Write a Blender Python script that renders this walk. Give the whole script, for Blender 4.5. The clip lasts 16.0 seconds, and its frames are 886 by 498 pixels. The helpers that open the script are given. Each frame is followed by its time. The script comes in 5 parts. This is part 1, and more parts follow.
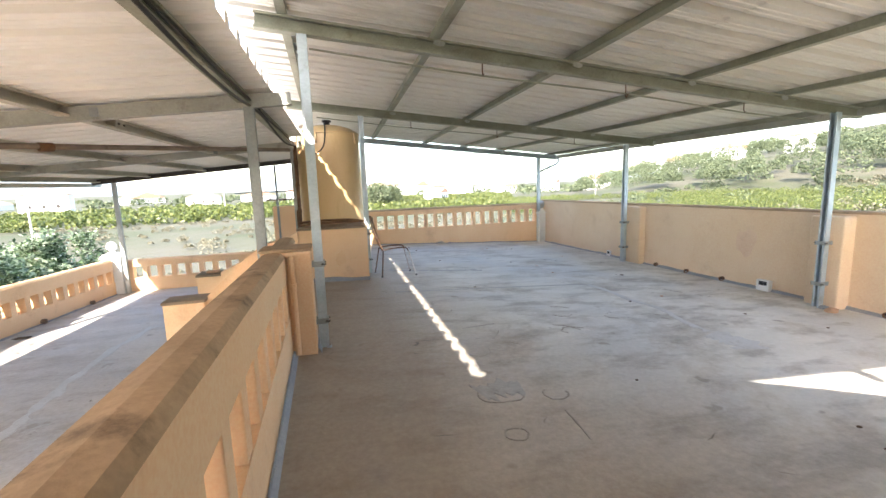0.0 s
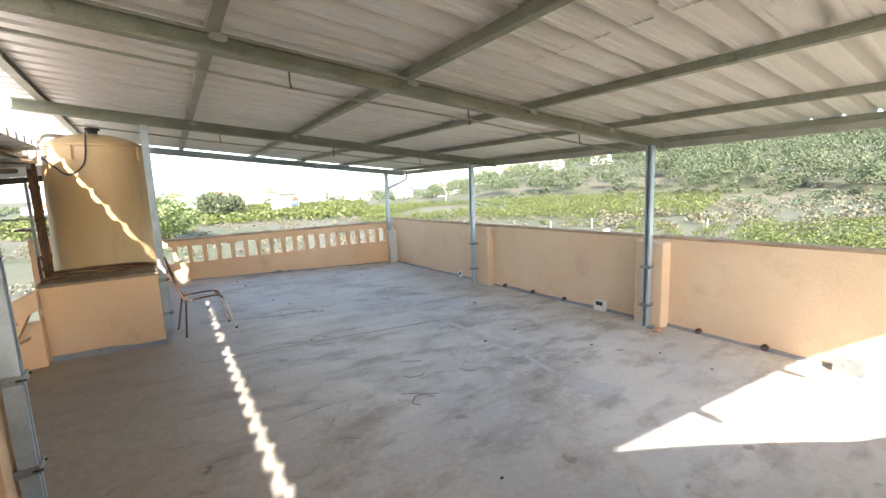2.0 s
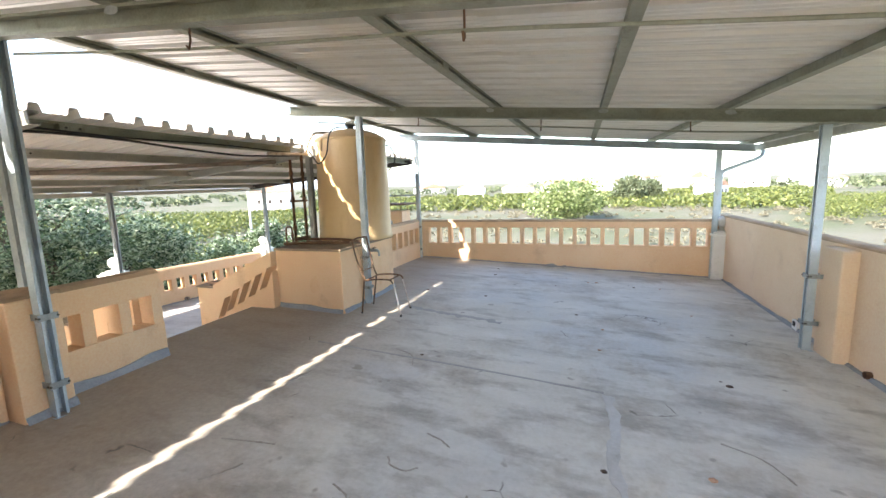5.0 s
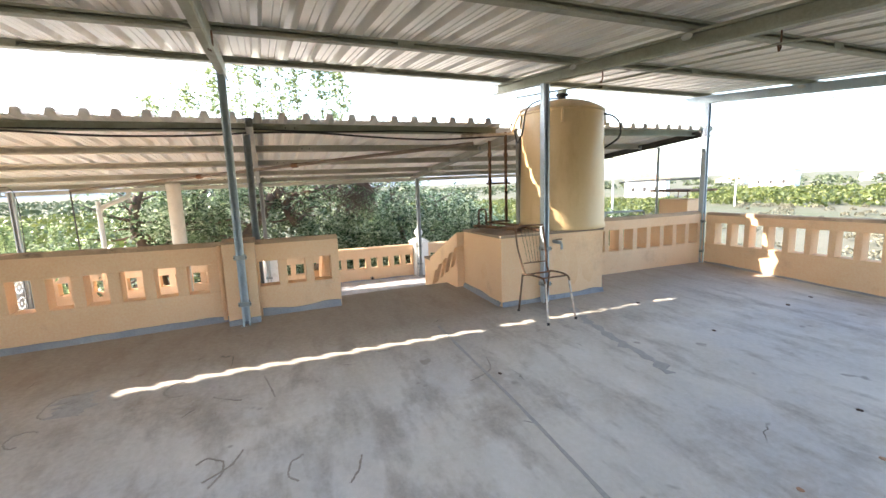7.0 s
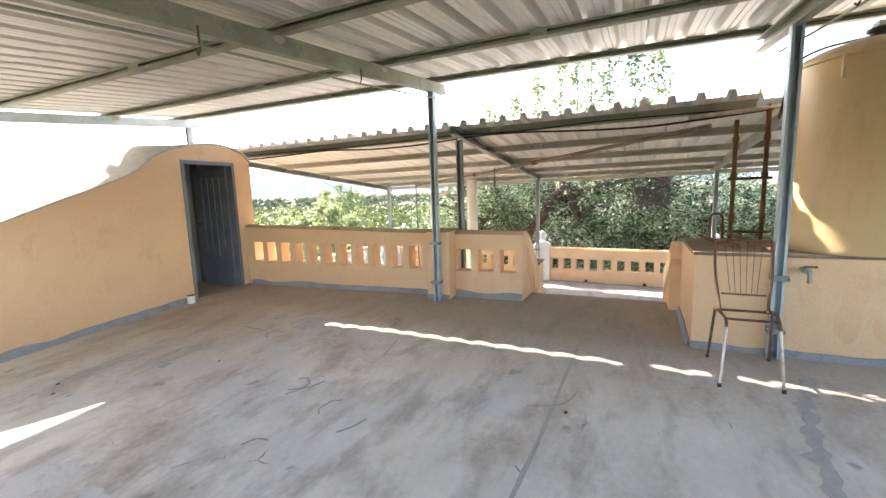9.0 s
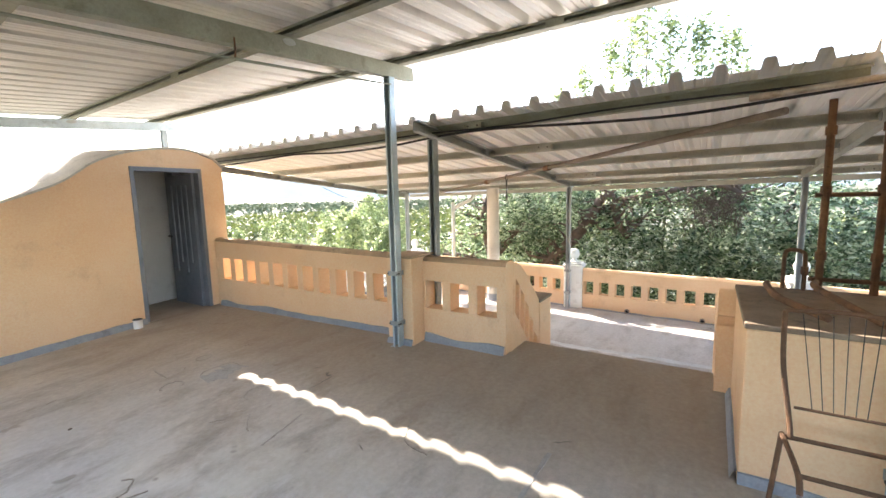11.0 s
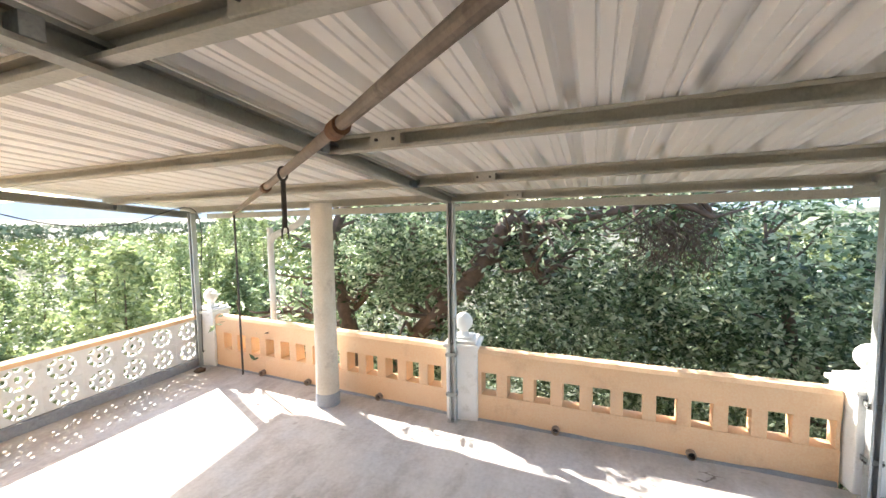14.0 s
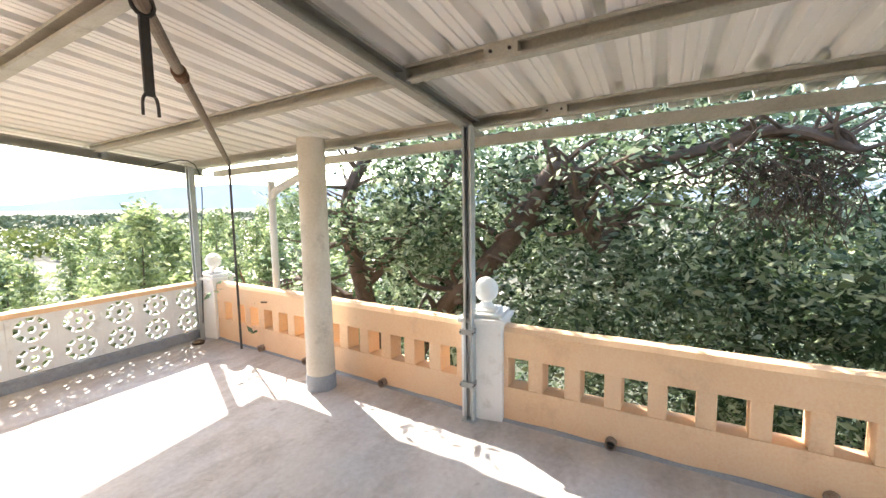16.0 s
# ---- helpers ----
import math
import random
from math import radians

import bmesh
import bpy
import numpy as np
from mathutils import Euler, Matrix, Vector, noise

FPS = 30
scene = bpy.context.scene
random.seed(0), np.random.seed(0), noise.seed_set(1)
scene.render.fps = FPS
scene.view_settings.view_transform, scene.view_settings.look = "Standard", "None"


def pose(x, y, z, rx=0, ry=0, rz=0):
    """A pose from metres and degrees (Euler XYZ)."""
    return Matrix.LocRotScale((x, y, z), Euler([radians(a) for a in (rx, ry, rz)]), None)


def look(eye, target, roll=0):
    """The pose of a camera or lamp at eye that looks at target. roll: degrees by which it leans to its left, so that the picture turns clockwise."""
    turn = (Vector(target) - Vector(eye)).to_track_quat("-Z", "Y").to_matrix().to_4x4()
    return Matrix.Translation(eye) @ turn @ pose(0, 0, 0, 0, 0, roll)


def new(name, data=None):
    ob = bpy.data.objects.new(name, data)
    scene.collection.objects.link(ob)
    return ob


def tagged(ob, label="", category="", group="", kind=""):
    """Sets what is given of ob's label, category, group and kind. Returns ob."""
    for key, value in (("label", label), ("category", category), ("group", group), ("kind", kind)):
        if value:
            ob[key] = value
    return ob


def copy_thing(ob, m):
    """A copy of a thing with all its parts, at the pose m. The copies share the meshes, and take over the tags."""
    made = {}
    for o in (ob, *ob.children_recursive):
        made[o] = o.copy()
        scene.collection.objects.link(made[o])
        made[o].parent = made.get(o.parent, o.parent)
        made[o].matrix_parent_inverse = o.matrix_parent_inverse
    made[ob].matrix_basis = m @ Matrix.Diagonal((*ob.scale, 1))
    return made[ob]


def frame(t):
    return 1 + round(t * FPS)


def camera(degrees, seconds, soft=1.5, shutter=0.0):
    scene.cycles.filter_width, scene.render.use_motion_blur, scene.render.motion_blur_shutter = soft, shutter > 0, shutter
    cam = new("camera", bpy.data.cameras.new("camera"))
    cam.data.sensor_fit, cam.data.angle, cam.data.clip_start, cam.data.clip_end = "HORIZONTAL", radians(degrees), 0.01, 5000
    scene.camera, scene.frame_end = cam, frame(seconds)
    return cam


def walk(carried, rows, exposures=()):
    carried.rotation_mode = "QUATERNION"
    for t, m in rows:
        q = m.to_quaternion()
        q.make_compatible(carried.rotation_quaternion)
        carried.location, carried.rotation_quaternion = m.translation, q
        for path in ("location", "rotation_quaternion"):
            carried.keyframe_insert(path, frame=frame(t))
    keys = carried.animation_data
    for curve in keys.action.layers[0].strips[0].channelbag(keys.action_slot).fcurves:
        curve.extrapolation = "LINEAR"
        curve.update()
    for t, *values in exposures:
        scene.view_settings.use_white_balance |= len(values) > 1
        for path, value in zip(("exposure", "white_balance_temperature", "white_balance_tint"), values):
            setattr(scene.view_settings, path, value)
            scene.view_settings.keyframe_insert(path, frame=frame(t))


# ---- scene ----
cam = camera(93.0, 16.0)
PATH = [
    (0, (0.089, -3.632, 1.351), (0.612, -1.724, 1.06), -1.9),
    (0.5, (0.205, -3.529, 1.391), (0.87, -1.665, 1.102), -1.9),
    (1, (0.32, -3.301, 1.414), (1.144, -1.502, 1.123), -2.1),
    (1.5, (0.473, -3.014, 1.557), (1.468, -1.304, 1.265), -2.2),
    (2, (0.653, -2.904, 1.619), (1.78, -1.277, 1.336), -2.2),
    (2.5, (0.976, -2.734, 1.639), (2.146, -1.136, 1.359), -2.2),
    (3, (1.345, -2.544, 1.623), (2.381, -0.856, 1.347), -2.1),
    (3.5, (1.832, -2.335, 1.648), (2.563, -0.495, 1.368), -2.0),
    (4, (2.373, -2.185, 1.625), (2.667, -0.227, 1.346), -2.0),
    (4.5, (2.991, -2.014, 1.611), (2.804, -0.044, 1.32), -1.8),
    (5, (3.528, -1.773, 1.555), (2.891, 0.1, 1.263), -1.7),
    (7.5, (4.808, 0.842, 1.379), (2.857, 1.178, 1.095), -2.0),
    (8, (4.777, 1.336, 1.365), (2.799, 1.217, 1.092), -1.9),
    (8.5, (4.777, 1.802, 1.392), (2.863, 1.292, 1.113), -1.8),
    (9, (4.69, 2.224, 1.386), (2.887, 1.403, 1.115), -1.8),
    (11.5, (2.462, 2.536, 1.498), (0.792, 1.463, 1.254), -1.4),
    (12, (1.74, 2.319, 1.538), (0.018, 1.328, 1.305), -1.3),
    (12.5, (1.005, 2.104, 1.568), (-0.775, 1.217, 1.351), -1.3),
    (13, (0.362, 1.886, 1.537), (-1.464, 1.093, 1.351), -0.9),
    (13.5, (-0.29, 1.757, 1.518), (-2.147, 1.033, 1.348), -1.0),
    (14, (-0.792, 1.647, 1.466), (-2.666, 0.969, 1.31), -0.9),
    (14.5, (-1.136, 1.618, 1.355), (-3.021, 0.967, 1.203), -0.9),
    (15, (-1.463, 1.593, 1.219), (-3.342, 0.933, 1.042), -1.1),
    (15.5, (-1.757, 1.59, 1.076), (-3.602, 0.838, 0.896), -0.9),
    (16, (-1.945, 1.571, 0.987), (-3.71, 0.651, 0.789), -0.9),
]
walk(cam, [(t, look(e, g, r)) for t, e, g, r in PATH], exposures=[(0.0, 2.62, 7000, 13), (2.0, 2.52, 6980, 13), (4.0, 2.6, 6950, 13), (8.0, 2.74, 7150, 14), (9.5, 2.82, 7200, 14), (12.0, 2.88, 6950, 13), (14.0, 2.7, 6800, 12), (16.0, 2.6, 6850, 12)])

# ---- world and sun ----
SUN_DIR = Vector((0.65, 1.25, -1.0)).normalized()      # the way the sunlight goes
world = bpy.data.worlds.new("world")
scene.world = world
world.use_nodes = True
wn = world.node_tree
sky = wn.nodes.new("ShaderNodeTexSky")
sky.sky_type, sky.sun_disc = "NISHITA", False
sky.sun_elevation = math.asin(-SUN_DIR.z)
sky.sun_rotation = math.atan2(-SUN_DIR.x, -SUN_DIR.y)
sky.dust_density, sky.air_density, sky.ozone_density = 1.2, 1.0, 1.0
wn.links.new(sky.outputs[0], wn.nodes["Background"].inputs[0])
wn.nodes["Background"].inputs[1].default_value = 0.15
sun = new("sun", bpy.data.lights.new("sun", "SUN"))
sun.data.energy, sun.data.angle, sun.data.color = 3.2, radians(0.53), (1.0, 0.95, 0.86)
sun.matrix_world = look((0, 0, 0), SUN_DIR)


# ---- materials ----
def material(name, build):
    m = bpy.data.materials.new(name)
    m.use_nodes = True
    t = m.node_tree
    build(t, t.nodes["Principled BSDF"])
    return m


def put(t, kind, **inputs):
    n = t.nodes.new(kind)
    for k, v in inputs.items():
        n.inputs[k.replace("_", " ")].default_value = v
    return n


def coords(t):
    return t.nodes.new("ShaderNodeTexCoord").outputs["Object"]


def world_place(t):
    return t.nodes.new("ShaderNodeNewGeometry").outputs["Position"]


def noise_of(t, scale, detail=4.0, rough=0.55, vec=None, stretch=None):
    n = put(t, "ShaderNodeTexNoise", Scale=scale, Detail=detail, Roughness=rough)
    v = vec if vec is not None else world_place(t)
    if stretch:
        mp = put(t, "ShaderNodeMapping")
        mp.inputs["Scale"].default_value = stretch
        t.links.new(v, mp.inputs["Vector"])
        v = mp.outputs[0]
    t.links.new(v, n.inputs["Vector"])
    return n.outputs["Fac"]


def ramp(t, fac, stops):
    r = t.nodes.new("ShaderNodeValToRGB")
    el = r.color_ramp.elements
    while len(el) < len(stops):
        el.new(0.5)
    for e, (p, c) in zip(el, stops):
        e.position = p
        e.color = (*c, 1.0) if len(c) == 3 else c
    t.links.new(fac, r.inputs[0])
    return r.outputs[0]


def mix(t, fac, a, b, mode="MIX"):
    m = t.nodes.new("ShaderNodeMix")
    m.data_type, m.blend_type = "RGBA", mode
    for sock, v in ((m.inputs[0], fac), (m.inputs[6], a), (m.inputs[7], b)):
        if isinstance(v, (int, float)):
            sock.default_value = v
        elif isinstance(v, tuple):
            sock.default_value = (*v, 1.0)
        else:
            t.links.new(v, sock)
    return m.outputs[2]


def grey(v):
    return (v, v, v)


def bump(t, p, height, strength, distance=0.01):
    b = put(t, "ShaderNodeBump", Strength=strength, Distance=distance)
    t.links.new(height, b.inputs["Height"])
    t.links.new(b.outputs[0], p.inputs["Normal"])


def surface(name, base, dark, light, scale=2.0, fine=40.0, rough=0.8, metal=0.0, relief=0.25, spec=0.4, local=False, stretch=None, grain=0.5):
    """A weathered surface: large stains, fine grain and relief."""
    def build(t, p):
        v = coords(t) if local else None
        big = noise_of(t, scale, 5.0, 0.6, v, stretch)
        small = noise_of(t, fine, 3.0, 0.6, v)
        c = mix(t, ramp(t, big, [(0.38, grey(0.0)), (0.62, grey(1.0))]), base, light)
        c = mix(t, ramp(t, noise_of(t, scale * 2.3, 6.0, 0.7, v, stretch), [(0.56, grey(0.0)), (0.72, grey(0.8))]), c, dark)
        c = mix(t, grain, c, ramp(t, small, [(0.25, grey(0.38)), (0.75, grey(0.62))]), "OVERLAY")
        t.links.new(c, p.inputs["Base Color"])
        p.inputs["Roughness"].default_value = rough
        p.inputs["Metallic"].default_value = metal
        p.inputs["Specular IOR Level"].default_value = spec
        if relief:
            bump(t, p, small, relief, 0.004)
    return material(name, build)


def concrete_floor(name, base, light, blue, brown, dark, pale, brown_shade_x=None):
    def build(t, p):
        streak = noise_of(t, 1.1, 6.0, 0.62, None, (0.55, 1.9, 1.0))
        blot = noise_of(t, 0.55, 5.0, 0.6)
        fine = noise_of(t, 26.0, 6.0, 0.7)
        c = mix(t, ramp(t, streak, [(0.36, grey(0.0)), (0.64, grey(1.0))]), base, light)
        c = mix(t, ramp(t, blot, [(0.47, grey(0.0)), (0.62, grey(0.75))]), c, blue)
        c = mix(t, ramp(t, noise_of(t, 0.9, 7.0, 0.68), [(0.52, grey(0.0)), (0.70, grey(0.75))]), c, brown)
        c = mix(t, ramp(t, noise_of(t, 2.2, 5.0, 0.6, None, (0.7, 1.7, 1.0)), [(0.51, grey(0.0)), (0.66, grey(0.6))]), c, dark)
        c = mix(t, ramp(t, noise_of(t, 3.1, 6.0, 0.65, None, (0.8, 1.5, 1.0)), [(0.55, grey(0.0)), (0.70, grey(0.6))]), c, pale)
        c = mix(t, ramp(t, noise_of(t, 4.6, 2.0, 0.5), [(0.70, grey(0.0)), (0.74, grey(0.7))]), c, dark)
        # Brown dirt mixed with painted shade, stronger towards the west and south-west.
        if brown_shade_x:
            sx = t.nodes.new("ShaderNodeSeparateXYZ")
            t.links.new(mix(t, 0.9, world_place(t), put(t, "ShaderNodeTexNoise", Scale=1.3, Detail=5.0).outputs["Color"], "ADD"), sx.inputs[0])
            edge = t.nodes.new("ShaderNodeMapRange")
            edge.inputs["From Min"].default_value, edge.inputs["From Max"].default_value = brown_shade_x + 0.7, brown_shade_x - 0.75
            edge.inputs["To Max"].default_value = 0.8
            t.links.new(sx.outputs[0], edge.inputs["Value"])
            south = t.nodes.new("ShaderNodeMapRange")
            south.inputs["From Min"].default_value, south.inputs["From Max"].default_value = 0.9, -1.5
            south.inputs["To Max"].default_value = 0.7
            t.links.new(sx.outputs[1], south.inputs["Value"])
            west = t.nodes.new("ShaderNodeMapRange")
            west.inputs["From Min"].default_value, west.inputs["From Max"].default_value = 3.6, 2.0
            t.links.new(sx.outputs[0], west.inputs["Value"])
            reach = mix(t, 1.0, south.outputs[0], west.outputs[0], "MULTIPLY")
            c = mix(t, mix(t, 1.0, edge.outputs[0], reach, "LIGHTEN"), c, (0.30, 0.235, 0.175))
        c = mix(t, 0.6, c, ramp(t, fine, [(0.2, grey(0.34)), (0.8, grey(0.66))]), "OVERLAY")
        vo = t.nodes.new("ShaderNodeTexVoronoi")
        vo.feature = "DISTANCE_TO_EDGE"
        vo.inputs["Scale"].default_value = 2.1
        warp = put(t, "ShaderNodeTexNoise", Scale=2.2, Detail=4.0)
        t.links.new(world_place(t), warp.inputs["Vector"])
        add = mix(t, 0.28, world_place(t), warp.outputs["Color"], "ADD")
        t.links.new(add, vo.inputs["Vector"])
        line = ramp(t, vo.outputs["Distance"], [(0.0, grey(1.0)), (0.004, grey(0.9)), (0.013, grey(0.0))])
        gate = ramp(t, noise_of(t, 1.7, 3.0), [(0.645, grey(0.0)), (0.69, grey(1.0))])
        crack = mix(t, 1.0, line, gate, "MULTIPLY")
        c = mix(t, crack, c, (0.16, 0.145, 0.13))
        t.links.new(c, p.inputs["Base Color"])
        p.inputs["Roughness"].default_value = 0.72
        p.inputs["Specular IOR Level"].default_value = 0.45
        h = mix(t, 0.5, streak, fine)
        h = mix(t, crack, h, grey(0.0))
        bump(t, p, h, 0.35, 0.012)
    return material(name, build)


floor_grey = concrete_floor("upper_screed", (0.595, 0.58, 0.54), (0.73, 0.715, 0.675), (0.57, 0.585, 0.60), (0.36, 0.31, 0.255), (0.29, 0.27, 0.245), (0.76, 0.755, 0.74), 1.75)
floor_pink = concrete_floor("lower_screed", (0.48, 0.45, 0.435), (0.58, 0.55, 0.53), (0.45, 0.47, 0.50), (0.36, 0.31, 0.27), (0.33, 0.295, 0.27), (0.60, 0.58, 0.57))
plaster = surface("apricot_render", (0.80, 0.53, 0.32), (0.66, 0.43, 0.27), (0.84, 0.59, 0.38), 0.9, 60.0, 0.85, 0, 0.3)
wall_render = surface("pale_apricot_render", (0.74, 0.55, 0.37), (0.67, 0.49, 0.335), (0.78, 0.60, 0.425), 1.1, 55.0, 0.88, 0, 0.3)
cap_stained = surface("weathered_cap", (0.38, 0.26, 0.165), (0.13, 0.09, 0.065), (0.54, 0.37, 0.235), 1.6, 50.0, 0.9, 0, 0.5)
cap_grey = surface("greyed_stair_roof", (0.50, 0.47, 0.43), (0.30, 0.27, 0.24), (0.62, 0.58, 0.52), 2.2, 50.0, 0.9, 0, 0.5)
cap_brown = surface("brown_cap", (0.23, 0.17, 0.125), (0.13, 0.10, 0.08), (0.30, 0.23, 0.17), 4.0, 60.0, 0.9, 0, 0.5)
skirt = surface("grey_mortar_skirt", (0.27, 0.29, 0.33), (0.20, 0.20, 0.21), (0.33, 0.35, 0.38), 4.0, 60.0, 0.9, 0, 0.4)
white_paint = surface("white_masonry_paint", (0.80, 0.80, 0.79), (0.62, 0.61, 0.58), (0.84, 0.84, 0.83), 3.0, 60.0, 0.8, 0, 0.3)
post_blue = surface("grey_blue_galvanised_post", (0.42, 0.50, 0.55), (0.30, 0.33, 0.34), (0.52, 0.60, 0.66), 3.0, 70.0, 0.5, 0.35, 0.1)
post_grey = surface("dull_galvanised_post", (0.26, 0.285, 0.29), (0.17, 0.17, 0.165), (0.36, 0.385, 0.39), 3.0, 70.0, 0.5, 0.4, 0.1)
post_pale = surface("pale_galvanised_post", (0.40, 0.43, 0.44), (0.28, 0.28, 0.27), (0.50, 0.53, 0.54), 3.0, 70.0, 0.5, 0.3, 0.1)
beam_green = surface("galvanised_beam", (0.26, 0.265, 0.205), (0.17, 0.165, 0.115), (0.34, 0.35, 0.285), 2.5, 70.0, 0.55, 0.1, 0.1)
beam_pale = surface("pale_purlin", (0.44, 0.43, 0.375), (0.30, 0.275, 0.225), (0.54, 0.53, 0.475), 2.0, 70.0, 0.6, 0.05, 0.1)
beam_mid = surface("grey_girder", (0.33, 0.335, 0.305), (0.22, 0.21, 0.18), (0.41, 0.42, 0.39), 2.2, 70.0, 0.55, 0.1, 0.1)
sheet_upper = surface("upper_roof_sheet", (0.74, 0.72, 0.67), (0.62, 0.59, 0.54), (0.80, 0.785, 0.745), 0.5, 30.0, 0.4, 0.2, 0.04, 0.5, grain=0.25)
sheet_lower = surface("lower_roof_sheet", (0.90, 0.885, 0.85), (0.86, 0.84, 0.79), (0.92, 0.91, 0.885), 0.6, 30.0, 0.4, 0.0, 0.04, 0.5, grain=0.2)
sheet_top = surface("weathered_sheet_top", (0.50, 0.47, 0.45), (0.40, 0.37, 0.35), (0.56, 0.535, 0.515), 0.8, 30.0, 0.6, 0.0, 0.04, 0.3, grain=0.3)
rust = surface("rusty_iron", (0.13, 0.075, 0.05), (0.06, 0.04, 0.032), (0.22, 0.12, 0.07), 9.0, 80.0, 0.8, 0.4, 0.5)
dark_metal = surface("dark_iron", (0.055, 0.05, 0.048), (0.03, 0.028, 0.026), (0.09, 0.08, 0.075), 8.0, 80.0, 0.6, 0.5, 0.3)
chrome = surface("worn_chrome_tube", (0.45, 0.38, 0.32), (0.20, 0.11, 0.07), (0.60, 0.55, 0.50), 7.0, 60.0, 0.35, 0.7, 0.15)
tank_tan = surface("tan_fibreglass", (0.60, 0.41, 0.20), (0.52, 0.34, 0.16), (0.65, 0.46, 0.25), 0.8, 30.0, 0.42, 0, 0.03, 0.5, True, (1.0, 1.0, 0.35), 0.12)
door_grey = surface("grey_steel_door", (0.17, 0.19, 0.23), (0.12, 0.13, 0.15), (0.22, 0.25, 0.30), 1.5, 60.0, 0.5, 0.2, 0.1)
interior_grey = surface("bare_grey_render", (0.70, 0.71, 0.73), (0.58, 0.58, 0.60), (0.76, 0.77, 0.79), 1.0, 50.0, 0.9, 0, 0.3)
pvc = surface("grey_pvc", (0.62, 0.63, 0.62), (0.50, 0.50, 0.48), (0.68, 0.69, 0.68), 3.0, 50.0, 0.45, 0, 0.05)
rubber = surface("black_rubber", (0.02, 0.02, 0.021), (0.012, 0.012, 0.012), (0.035, 0.035, 0.036), 8.0, 60.0, 0.6, 0, 0.1)
column_cement = surface("cement_column", (0.58, 0.53, 0.45), (0.42, 0.38, 0.33), (0.66, 0.61, 0.53), 2.0, 50.0, 0.85, 0, 0.3)
bark = surface("carob_bark", (0.085, 0.06, 0.045), (0.04, 0.028, 0.022), (0.14, 0.10, 0.075), 5.0, 30.0, 0.95, 0, 0.9)
tile_red = surface("clay_tiles", (0.42, 0.24, 0.16), (0.30, 0.17, 0.12), (0.52, 0.33, 0.23), 1.0, 20.0, 0.9, 0, 0.4)


def leaf_material(name, dark, mid, light, rough=0.45, through_light=0.25):
    def build(t, p):
        g = t.nodes.new("ShaderNodeNewGeometry")
        c = ramp(t, g.outputs["Random Per Island"], [(0.0, dark), (0.25, dark), (0.55, mid), (0.95, light)])
        c = mix(t, 0.35, c, ramp(t, noise_of(t, 0.9, 4.0), [(0.35, dark), (0.68, mid)]))
        t.links.new(c, p.inputs["Base Color"])
        p.inputs["Roughness"].default_value = rough
        tr = t.nodes.new("ShaderNodeBsdfTranslucent")
        t.links.new(c, tr.inputs["Color"])
        ms = t.nodes.new("ShaderNodeMixShader")
        ms.inputs[0].default_value = through_light
        t.links.new(p.outputs[0], ms.inputs[1])
        t.links.new(tr.outputs[0], ms.inputs[2])
        t.links.new(ms.outputs[0], t.nodes["Material Output"].inputs["Surface"])
    return material(name, build)


carob_leaf = leaf_material("carob_leaf", (0.018, 0.038, 0.018), (0.22, 0.315, 0.165), (0.74, 0.82, 0.60), 0.2, 0.5)
young_leaf = leaf_material("young_leaf", (0.09, 0.135, 0.045), (0.29, 0.355, 0.15), (0.55, 0.60, 0.33), 0.35, 0.48)
citrus_leaf = leaf_material("citrus_leaf", (0.06, 0.085, 0.025), (0.13, 0.16, 0.04), (0.22, 0.235, 0.07), 0.5, 0.25)
pine_leaf = leaf_material("pine_needles", (0.06, 0.085, 0.045), (0.115, 0.145, 0.08), (0.19, 0.215, 0.12), 0.8, 0.1)
dry_leaf = leaf_material("dry_shrub", (0.11, 0.105, 0.07), (0.18, 0.17, 0.12), (0.26, 0.245, 0.18), 0.9, 0.1)


def ground_build(t, p):
    n = noise_of(t, 0.035, 6.0, 0.6)
    c = mix(t, ramp(t, n, [(0.42, grey(0.0)), (0.58, grey(1.0))]), (0.105, 0.10, 0.072), (0.062, 0.075, 0.035))
    c = mix(t, ramp(t, noise_of(t, 0.4, 6.0, 0.7), [(0.45, grey(0.0)), (0.65, grey(0.7))]), c, (0.085, 0.085, 0.05))
    c = mix(t, 0.6, c, ramp(t, noise_of(t, 6.0, 4.0, 0.7), [(0.25, grey(0.35)), (0.75, grey(0.65))]), "OVERLAY")
    t.links.new(c, p.inputs["Base Color"])
    p.inputs["Roughness"].default_value = 0.95
    bump(t, p, noise_of(t, 3.0, 6.0, 0.7), 0.6, 0.1)


earth = material("field_earth", ground_build)


# ---- mesh helpers ----
def thing(name, label, category, group="", kind="", at=None):
    ob = new(name)
    if at is not None:
        ob.matrix_world = at
    return tagged(ob, label, category, group, kind)


def mesh_of(bm, name, mat, smooth=False):
    me = bpy.data.meshes.new(name)
    bm.to_mesh(me)
    bm.free()
    me.materials.append(mat)
    if smooth:
        me.shade_smooth()
        me.set_sharp_from_angle(angle=radians(40))
    return me


def part(name, bm, mat, parent, label="", smooth=False):
    ob = new(name, mesh_of(bm, name, mat, smooth) if isinstance(bm, bmesh.types.BMesh) else bm)
    ob.parent = parent
    return tagged(ob, label)


def single(name, bm, mat, label, category, group="", kind="", smooth=False):
    return tagged(new(name, mesh_of(bm, name, mat, smooth)), label, category, group, kind)


